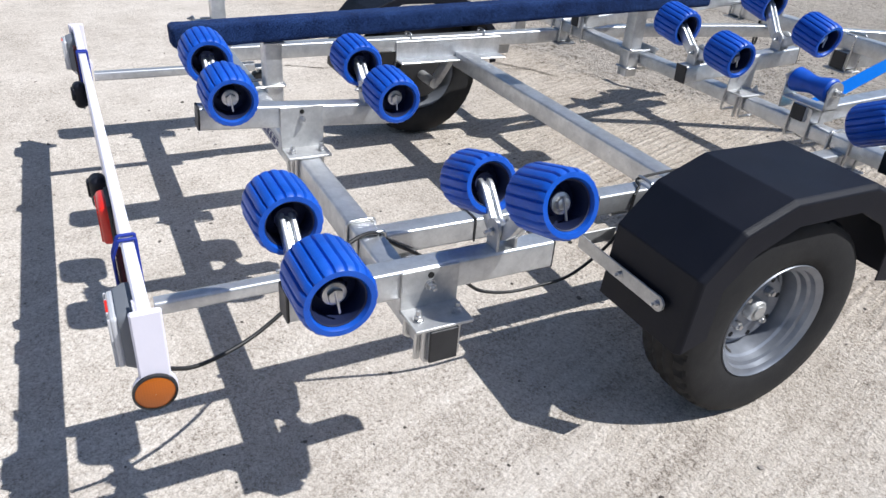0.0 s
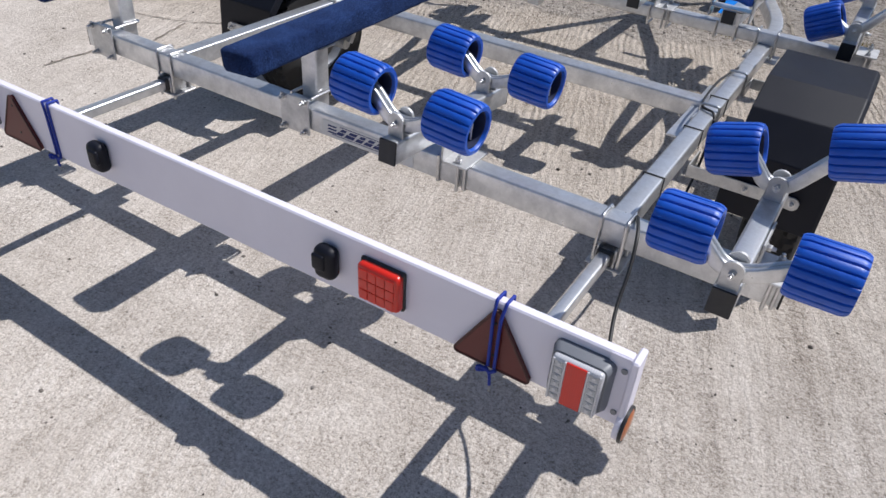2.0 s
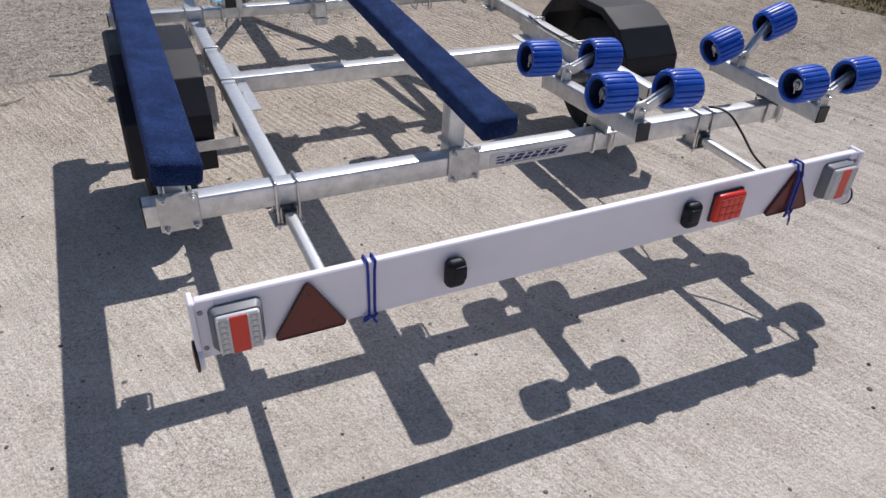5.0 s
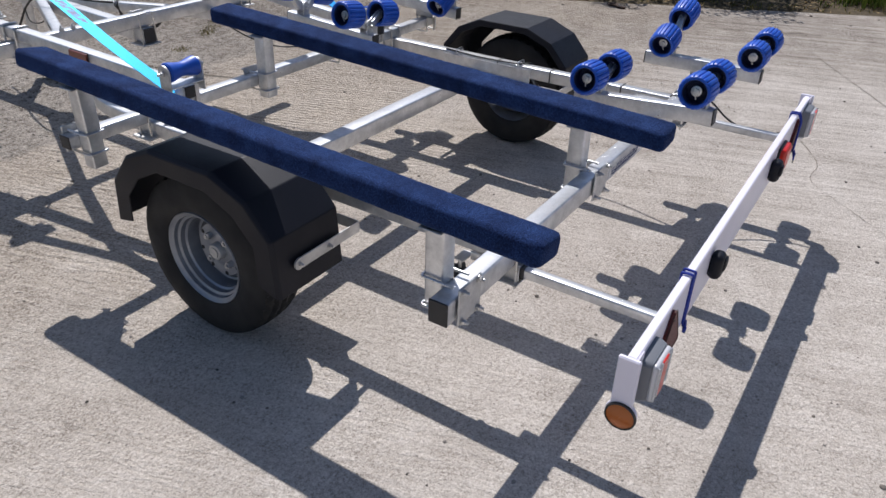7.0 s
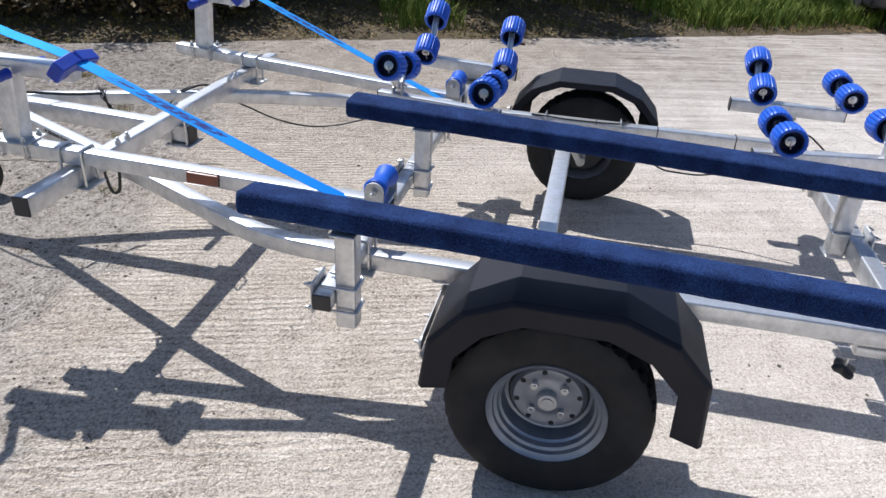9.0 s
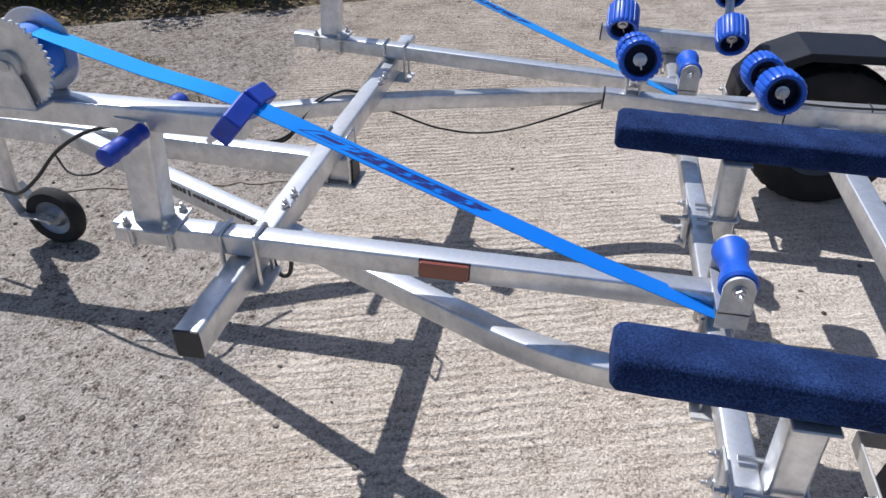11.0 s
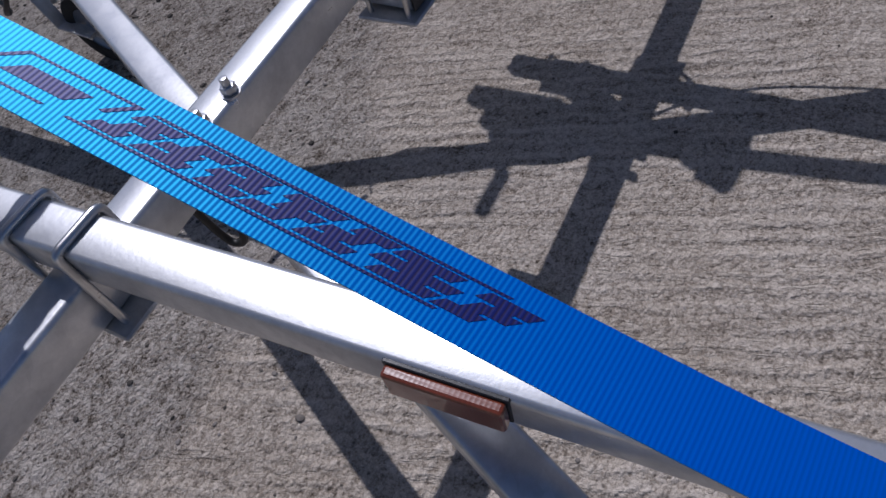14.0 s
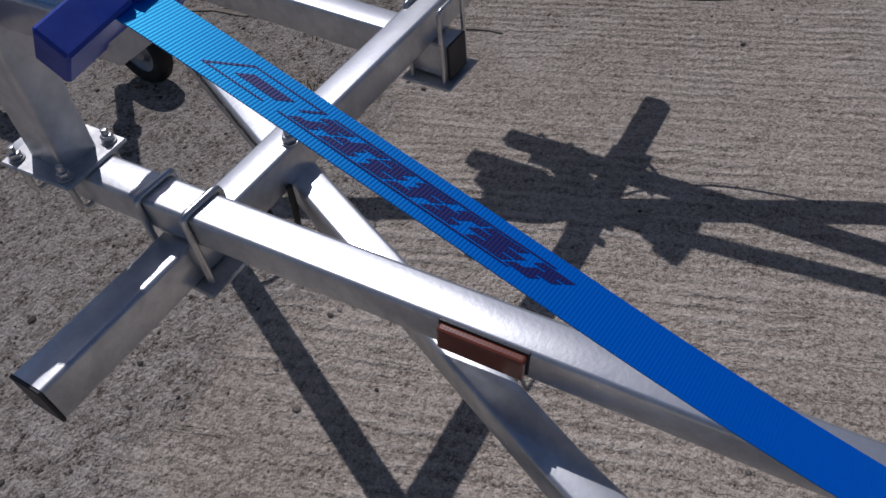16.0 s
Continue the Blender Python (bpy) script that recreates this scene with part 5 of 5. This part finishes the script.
hose("cable", [(0.752, 1.03, 0.454), (0.74, 1.05, 0.468), (0.70, 1.09, 0.467), (0.69, 1.28, 0.466), (0.71, 1.45, 0.466)], 0.0035, CABLE, cab2)
for y in (0.62, 0.93, 1.18):
    part("cable_tie", joined(box(0.052, 0.004, 0.002, at(RAIL_R, y, RTOP + 0.0012), 0), box(0.002, 0.004, 0.05, at(RAIL_R + 0.0247, y, RTOP - 0.026), 0), box(0.002, 0.004, 0.05, at(RAIL_R - 0.0247, y, RTOP - 0.026), 0)), BLACK, cab2)
cab3 = thing("plug_cable", (0.05, 3.2, 0.5), "black plug cable looped over the drawbar", "cable")
for off, r in ((0.0, 0.0048), (0.009, 0.0036)):
    hose("cable", [(0.435 + off, 2.715, 0.509), (0.392, 2.785, 0.532), (0.343 + off, 2.868, 0.492 + off), (0.306, 2.940, 0.410 - off), (0.265 + off, 3.026, 0.396 - 0.5 * off), (0.233, 3.095 - off, 0.425), (0.222 + off, 3.115, 0.500)], r, CABLE, cab3)
hose("cable", [(0.20, 3.11, 0.515), (0.12, 3.17, 0.528), (0.05, 3.22, 0.545), (-0.02, 3.26, 0.565), (-0.05, 3.36, 0.545), (-0.05, 3.47, 0.480), (-0.045, 3.57, 0.385), (-0.03, 3.66, 0.32), (0.02, 3.76, 0.285), (0.08, 3.98, 0.30)], 0.0055, CABLE, cab3)
hose("cable", [(-0.05, 3.48, 0.47), (-0.06, 3.44, 0.42), (-0.05, 3.37, 0.42), (-0.035, 3.32, 0.45)], 0.003, CABLE, cab3)
part("plug", rod(0.014, 0.05, at(-0.033, 3.315, 0.47) @ pose(0, 0, 0, 20, 0, 0), 16, 0.004), BLACK, cab3, smooth=40)
for i in range(9):
    rr = random.Random(i)
    hose("frayed_end", [(0.224, 3.113, 0.47), (0.224 + rr.uniform(-0.014, 0.014), 3.115 + rr.uniform(-0.01, 0.015), 0.50), (0.232 + rr.uniform(-0.022, 0.022), 3.125 + rr.uniform(-0.015, 0.03), 0.525 + rr.uniform(-0.012, 0.012))], 0.0019, CABLE, cab3, n=5, soft=4)
cab4 = thing("cable_loop", (-0.4, 2.67, 0.44), "loop of black cable under the drawbar beam", "cable")
hose("cable", [(-0.405, 2.69, 0.512), (-0.405, 2.685, 0.46), (-0.40, 2.676, 0.412), (-0.395, 2.655, 0.415), (-0.39, 2.648, 0.46), (-0.385, 2.650, 0.512)], 0.005, CABLE, cab4)

# stamped marking on the flank of the V-beam: plain dark bars
VD = Vector((0.371, 0.79, 0)).normalized()
VF = Vector((-VD.y, VD.x, 0))
rnd = random.Random(8)
run = 0.10
while run < 0.46:
    wide = rnd.uniform(0.006, 0.018)
    p = Vector((-0.356, 2.64, 0.481)) + VD * (run + wide / 2) + VF * 0.0240
    p.z = 0.492 + 0.006 * run
    part("marking", box(0.0014, wide, rnd.uniform(0.008, 0.016), frame_of(p - VD * 0.01, p + VD * 0.01), 0), PRINT_GREY, trailer)
    run += wide + rnd.choice((0.003, 0.004, 0.010))

# star knob that clamps the light board arm
knob = part("clamp_knob", revolve([(0.0005, -0.011), (0.020, -0.011), (0.026, -0.006), (0.027, 0.0), (0.026, 0.006), (0.020, 0.011), (0.0005, 0.011)], 64,
                                 at(-0.645, 0.52, 0.345) @ pose(0, 0, 0, 14, -8, 20), lambda i, j, r: r * (1 + 0.26 * math.cos(4 * 2 * math.pi * i / 64))), BLACK, trailer, "black four-lobed plastic clamp knob", smooth=50)
part("knob_stud", rod(0.005, 0.03, at(-0.645, 0.52, 0.366), 12), PLATED, knob)
part("knob_tab", box(0.05, 0.03, 0.005, at(-0.628, 0.52, 0.381), 0.001), ZINC_DULL, trailer)


# ---- scraps lying on the concrete ----
def scrap(x, y, r, turn, label):
    """A bent bit of rusty rod."""
    th = thing("metal_scrap", (x, y, 0), label, "scrap")
    q = at(x, y, 0) @ pose(0, 0, 0, 0, 0, turn)
    pts = [q @ Vector(p) for p in ((-0.10, 0, 0.009), (-0.05, 0.03, 0.010), (0.0, 0.012, 0.014), (0.04, -0.02, 0.012), (0.10, 0.01, 0.009))]
    part("rod", sweep(smooth_path([p for p in pts], 5), circle(r, 8)), RUST, th, smooth=60)
    part("loop", sweep(smooth_path([q @ Vector(p) for p in ((0.0, 0.012, 0.01), (0.03, 0.05, 0.012), (0.07, 0.04, 0.011), (0.06, 0.0, 0.01))], 5), circle(r * 0.8, 8)), RUST, th, smooth=60)


scrap(4.08, 1.90, 0.012, 60, "rusty bent metal scrap lying on the concrete")


# ---- verge, hedge and the parked car ----
VN = Vector((1.98, 1.0, 0)).normalized()     # from the yard into the verge
VT = Vector((-1.0, 1.98, 0)).normalized()    # along the edge
V0 = Vector((3.66, 3.10, 0))


def verge_bank():
    bm = bmesh.new()
    rows = []
    for i in range(90):
        a = -9 + 20 * i / 89
        row = []
        for j in range(16):
            d = -0.12 + 5.0 * (j / 15) ** 1.3
            p = V0 + VT * a + VN * (d + 0.16 * noise.noise((a * 1.1, 0, 3)) + 0.06 * noise.noise((a * 5, 1, 3)))
            z = 0.006 - 0.03 * (j == 0) + 0.08 * min(1, max(0, d) / 1.2) + 0.03 * noise.noise((p.x * 3, p.y * 3, 0)) * min(1, j / 3) + 0.10 * max(0, d - 1.2)
            row.append(bm.verts.new((p.x, p.y, z)))
        rows.append(row)
    for r, s in zip(rows, rows[1:]):
        for j in range(15):
            bm.faces.new((r[j], r[j + 1], s[j + 1], s[j]))
    bmesh.ops.recalc_face_normals(bm, faces=bm.faces)
    if bm.faces[0].normal.z < 0:
        bmesh.ops.reverse_faces(bm, faces=bm.faces)
    ob = part("verge", bm, DIRT, None, smooth=60)
    tagged(ob, "earthy verge strewn with dead leaves", "ground", kind="structure")


verge_bank()


def tufts(name, count, seed, mat, label, dmin, dmax, hmin, hmax, wide, a0=-8.5, a1=9.5, dens=None):
    rnd = random.Random(seed)
    verts, faces = [], []
    made = 0
    while made < count:
        a, d = rnd.uniform(a0, a1), rnd.uniform(dmin, dmax)
        if dens and rnd.random() > dens(a, d):
            continue
        made += 1
        wob = 0.16 * noise.noise((a * 1.1, 0, 3))
        p = V0 + VT * a + VN * (d + wob)
        z = 0.08 * min(1, max(0, d) / 1.2) + 0.10 * max(0, d - 1.2) - 0.01
        for _ in range(4):
            ang = rnd.uniform(0, 6.283)
            h = rnd.uniform(hmin, hmax)
            lean = rnd.uniform(0.1, 0.9) * h
            q = Vector((p.x + rnd.gauss(0, 0.02), p.y + rnd.gauss(0, 0.02), z))
            sx, sy = math.cos(ang) * wide, math.sin(ang) * wide
            tx, ty = -math.sin(ang) * lean, math.cos(ang) * lean
            k = len(verts)
            verts += [(q.x - sx, q.y - sy, q.z), (q.x + sx, q.y + sy, q.z), (q.x + sx * 0.7 + tx * 0.4, q.y + sy * 0.7 + ty * 0.4, q.z + h * 0.65), (q.x - sx * 0.7 + tx * 0.4, q.y - sy * 0.7 + ty * 0.4, q.z + h * 0.65), (q.x + tx, q.y + ty, q.z + h)]
            faces += [(k, k + 1, k + 2, k + 3), (k + 3, k + 2, k + 4)]
    me = bpy.data.meshes.new(name)
    me.from_pydata(verts, [], faces)
    me.materials.append(mat)
    tagged(new(name, me), label, "grass", kind="stuff")


tufts("verge_grass", 14000, 11, GRASS, "short dry grass on the verge", 0.02, 1.5, 0.012, 0.045, 0.004, dens=lambda a, d: min(1, 0.35 + noise.noise((a * 1.4, d * 2, 0)) + d * 0.3))
def lit_grass(a, d):
    """Grass grows tall in the gaps between the hedge shrubs and past their end."""
    gap = max(0.0, 1.0 - abs(a + 0.62) / 0.42) if a > -2 else min(1.0, max(0.0, (-2.9 - a) / 0.5))
    return gap * min(1.0, max(0.0, d - 0.12) * 2.2)


tufts("tall_grass", 9000, 12, TALL, "taller green grass in the gaps of the hedge", 0.12, 2.0, 0.05, 0.24, 0.005, a0=-8.5, a1=0.0, dens=lit_grass)


def weeds():
    """Small tufts in the yard's joints."""
    rnd = random.Random(3)
    verts, faces = [], []
    spots = [(1.60, 4.06), (1.5, 3.98), (1.40, 3.90), (1.34, 3.85), (0.6, 3.46), (1.99, 4.61), (1.95, 4.52), (1.93, 4.43), (1.88, 4.5), (0.98, 3.67), (0.35, 3.29)]
    for sx, sy in spots:
        for _ in range(60):
            x, y = sx + rnd.gauss(0, 0.03), sy + rnd.gauss(0, 0.03)
            a, h = rnd.uniform(0, 6.28), rnd.uniform(0.006, 0.03)
            w = 0.002
            k = len(verts)
            verts += [(x - w * math.cos(a), y - w * math.sin(a), 0), (x + w * math.cos(a), y + w * math.sin(a), 0), (x + rnd.gauss(0, 0.01), y + rnd.gauss(0, 0.01), h)]
            faces.append((k, k + 1, k + 2))
    me = bpy.data.meshes.new("weeds")
    me.from_pydata(verts, [], faces)
    me.materials.append(GRASS)
    tagged(new("weeds", me), "small weeds growing in the concrete joints", "weeds", kind="stuff")


weeds()


def leaves(name, count, seed, mat, label, place, size):
    rnd = random.Random(seed)
    verts, faces = [], []
    for _ in range(count):
        p, up = place(rnd)
        s = size * rnd.uniform(0.6, 1.4)
        q = Euler((rnd.uniform(-1.2, 1.2) * up, rnd.uniform(-1.2, 1.2) * up, rnd.uniform(0, 6.28))).to_matrix()
        k = len(verts)
        for a, b, c in ((-0.5, 0, 0), (-0.1, 0.32, 0.06), (0.5, 0, -0.04), (-0.1, -0.32, 0.06)):
            verts.append(tuple(p + q @ Vector((a, b, c)) * s))
        faces += [(k, k + 1, k + 2), (k, k + 2, k + 3)]
    me = bpy.data.meshes.new(name)
    me.from_pydata(verts, [], faces)
    me.materials.append(mat)
    return tagged(new(name, me), label, "leaves", kind="stuff")


def on_verge(rnd):
    a, d = rnd.uniform(-6, 9), abs(rnd.gauss(0.8, 0.6))
    p = V0 + VT * a + VN * d
    p.z = 0.08 * min(1, d / 1.2) + 0.10 * max(0, d - 1.2) + 0.012 + 0.03 * noise.noise((p.x * 3, p.y * 3, 0))
    return p, 0.3


leaves("dead_leaves", 26000, 21, DRY, "brown dead leaves littering the verge", on_verge, 0.026)


def shrub(a, d, seed, r, h, leaf=None, label="dense dark green hedge shrub behind the verge"):
    """A hedge bush: several stems and a loose crown of small leaves with gaps."""
    rnd = random.Random(seed)
    p0 = V0 + VT * a + VN * d
    p0.z = 0.08 + 0.10 * max(0, d - 1.2) - 0.03
    th = thing("hedge_shrub", p0, label, "shrub", "hedge")
    stems = []
    for _ in range(7):
        t = p0 + Vector((rnd.gauss(0, r * 0.45), rnd.gauss(0, r * 0.45), h * rnd.uniform(0.6, 0.95)))
        b = p0 + Vector((rnd.gauss(0, 0.08), rnd.gauss(0, 0.08), 0))
        mid = b.lerp(t, 0.5) + Vector((rnd.gauss(0, 0.06), rnd.gauss(0, 0.06), 0))
        pts = smooth_path([b, mid, t], 4)
        bm = bmesh.new()
        rings = []
        for i, p in enumerate(pts):
            w = 0.018 * (1 - 0.8 * i / (len(pts) - 1)) + 0.003
            rings.append([bm.verts.new(p + Vector((x, y, 0))) for x, y in circle(w, 6)])
        for x, y in zip(rings, rings[1:]):
            for j in range(6):
                bm.faces.new((x[j], x[(j + 1) % 6], y[(j + 1) % 6], y[j]))
        stems.append(bm)
    part("stems", joined(*stems), BARK, th, smooth=60)
    clumps = [(Vector((rnd.gauss(0, r * 0.5), rnd.gauss(0, r * 0.4), rnd.uniform(0.12, 1.0) * h)), rnd.uniform(0.16, 0.34)) for _ in range(26)]
    verts, faces = [], []
    for _ in range(3600):
        c, cr = clumps[rnd.randrange(26)]
        v = Vector((rnd.gauss(0, 1), rnd.gauss(0, 1), rnd.gauss(0, 1))).normalized() * cr * rnd.uniform(0.5, 1.05)
        p = p0 + c + v
        if p.z < p0.z + 0.03:
            continue
        s = rnd.uniform(0.03, 0.07)
        q = Euler((rnd.uniform(-1, 1), rnd.uniform(-1, 1), rnd.uniform(0, 6.28))).to_matrix()
        k = len(verts)
        for a_, b_, c_ in ((-0.5, 0, 0), (-0.1, 0.3, 0.06), (0.5, 0, -0.05), (-0.1, -0.3, 0.06)):
            verts.append(tuple(p + q @ Vector((a_, b_, c_)) * s))
        faces += [(k, k + 1, k + 2), (k, k + 2, k + 3)]
    me = bpy.data.meshes.new("crown")
    me.from_pydata(verts, [], faces)
    me.materials.append(leaf or LEAF)
    ob = new("crown", me)
    ob.parent = th
    ob.matrix_parent_inverse = th.matrix_basis.inverted()


# two dark masses reach forward to the slab; the rest stands further back
for i in range(17):
    a = -6.6 + i * 0.88
    rnd_ = random.Random(100 + i)
    shrub(a, 2.3 + rnd_.uniform(-0.15, 0.25), 200 + i, 0.62, 1.9 + rnd_.uniform(-0.2, 0.4))
for i, (a, d, h) in enumerate(((-2.75, 1.42, 1.45), (-2.15, 1.30, 1.60), (-1.55, 1.30, 1.50), (-1.10, 1.44, 1.40), (0.15, 1.66, 1.5), (0.75, 1.62, 1.6), (1.35, 1.74, 1.5))):
    shrub(a, d, 300 + i, 0.55, h)
for i, (a, d, h) in enumerate(((1.30, 0.85, 0.50), (1.85, 0.75, 0.62), (2.45, 0.85, 0.55), (3.05, 0.95, 0.60))):
    shrub(a, d, 400 + i, 0.50, h, BROWN_LEAF, "low withered brown bramble on the verge")


def car():
    """A parked dark grey hatchback, nose towards the yard."""
    CARGREY = material("dark_grey_car_paint", (0.05, 0.055, 0.065), 0.3, 0.4)
    GLASS = material("dark_car_glass", (0.01, 0.012, 0.014), 0.05)
    CHROME = material("chrome", (0.6, 0.6, 0.62), 0.15, 1.0)
    HEAD = material("headlamp_glass", (0.55, 0.56, 0.58), 0.1)
    th = thing("parked_car", (8.2, -2.35, 0), "dark grey parked car with a chrome-edged grille", "car")
    W = 0.88
    side = [(6.05, 0.22), (5.98, 0.45), (6.02, 0.70), (6.12, 0.86), (6.95, 0.98), (7.75, 1.45), (9.3, 1.48), (10.1, 1.08), (10.35, 0.95), (10.4, 0.5), (10.3, 0.24)]
    bm = bmesh.new()
    rows = []
    for u in (-1, -0.93, -0.6, 0, 0.6, 0.93, 1):
        k = abs(u)
        row = []
        for x, z in side:
            nose = 0.16 * k ** 3 if x < 6.5 else 0
            tumble = 1 - (0.22 * max(0, z - 0.95) / 0.5)
            drop = 0.05 * (k > 0.95) * (z > 0.6)
            row.append(bm.verts.new((x + nose, -2.35 + u * W * tumble, z - drop)))
        rows.append(row)
    n = len(side)
    for r, s in zip(rows, rows[1:]):
        for j in range(n):
            bm.faces.new((r[j], r[(j + 1) % n], s[(j + 1) % n], s[j]))
    bm.faces.new(rows[0][::-1])
    bm.faces.new(rows[-1])
    bmesh.ops.recalc_face_normals(bm, faces=bm.faces)
    bmesh.ops.bevel(bm, geom=[e for e in bm.edges if e.calc_face_angle(0) > 0.35], offset=0.03, segments=3, affect='EDGES', profile=0.5)
    part("body", bm, CARGREY, th, smooth=40)
    for s in (-1, 1):
        part("headlight", box(0.16, 0.36, 0.15, at(6.14, -2.35 + s * 0.62, 0.70) @ pose(0, 0, 0, 0, 0, s * 18), 0.04, 3), HEAD, th, "clear headlight", smooth=40)
        part("side_window", box(1.5, 0.02, 0.34, at(8.5, -2.35 + s * 0.785, 1.22) @ pose(0, 0, 0, s * 13), 0.05, 2), GLASS, th)
        for x in (6.75, 9.45):
            w = part("wheel", revolve([(0.19, -0.09), (0.29, -0.10), (0.315, -0.07), (0.315, 0.07), (0.29, 0.10), (0.19, 0.09)], 36, at(x, -2.35 + s * 0.79, 0.315) @ pose(0, 0, 0, 90)), RUBBER, th, smooth=40)
            part("rim", rod(0.2, 0.17, at(x, -2.35 + s * 0.79, 0.315) @ pose(0, 0, 0, 90), 30, 0.02), RIM, w, smooth=40)
    part("windscreen", box(0.9, 1.25, 0.02, at(7.35, -2.35, 1.235) @ pose(0, 0, 0, 0, -30, 0), 0.005), GLASS, th)
    g = part("grille", box(0.05, 0.90, 0.16, at(5.995, -2.35, 0.60), 0.015, 2), BLACK, th, "black slatted grille")
    for z in (0.55, 0.60, 0.65):
        part("slat", box(0.02, 0.86, 0.010, at(5.97, -2.35, z), 0.003), CHROME, g)
    part("grille_surround", sweep(rounded_path([(5.972, -2.80, 0.52), (5.972, -1.90, 0.52), (5.985, -1.86, 0.68), (5.985, -2.84, 0.68), (5.972, -2.80, 0.52)], 0.03, 4), circle(0.010, 8)), CHROME, g)
    part("lower_intake", box(0.05, 1.2, 0.10, at(6.03, -2.35, 0.33), 0.015, 2), BLACK, th)


car()
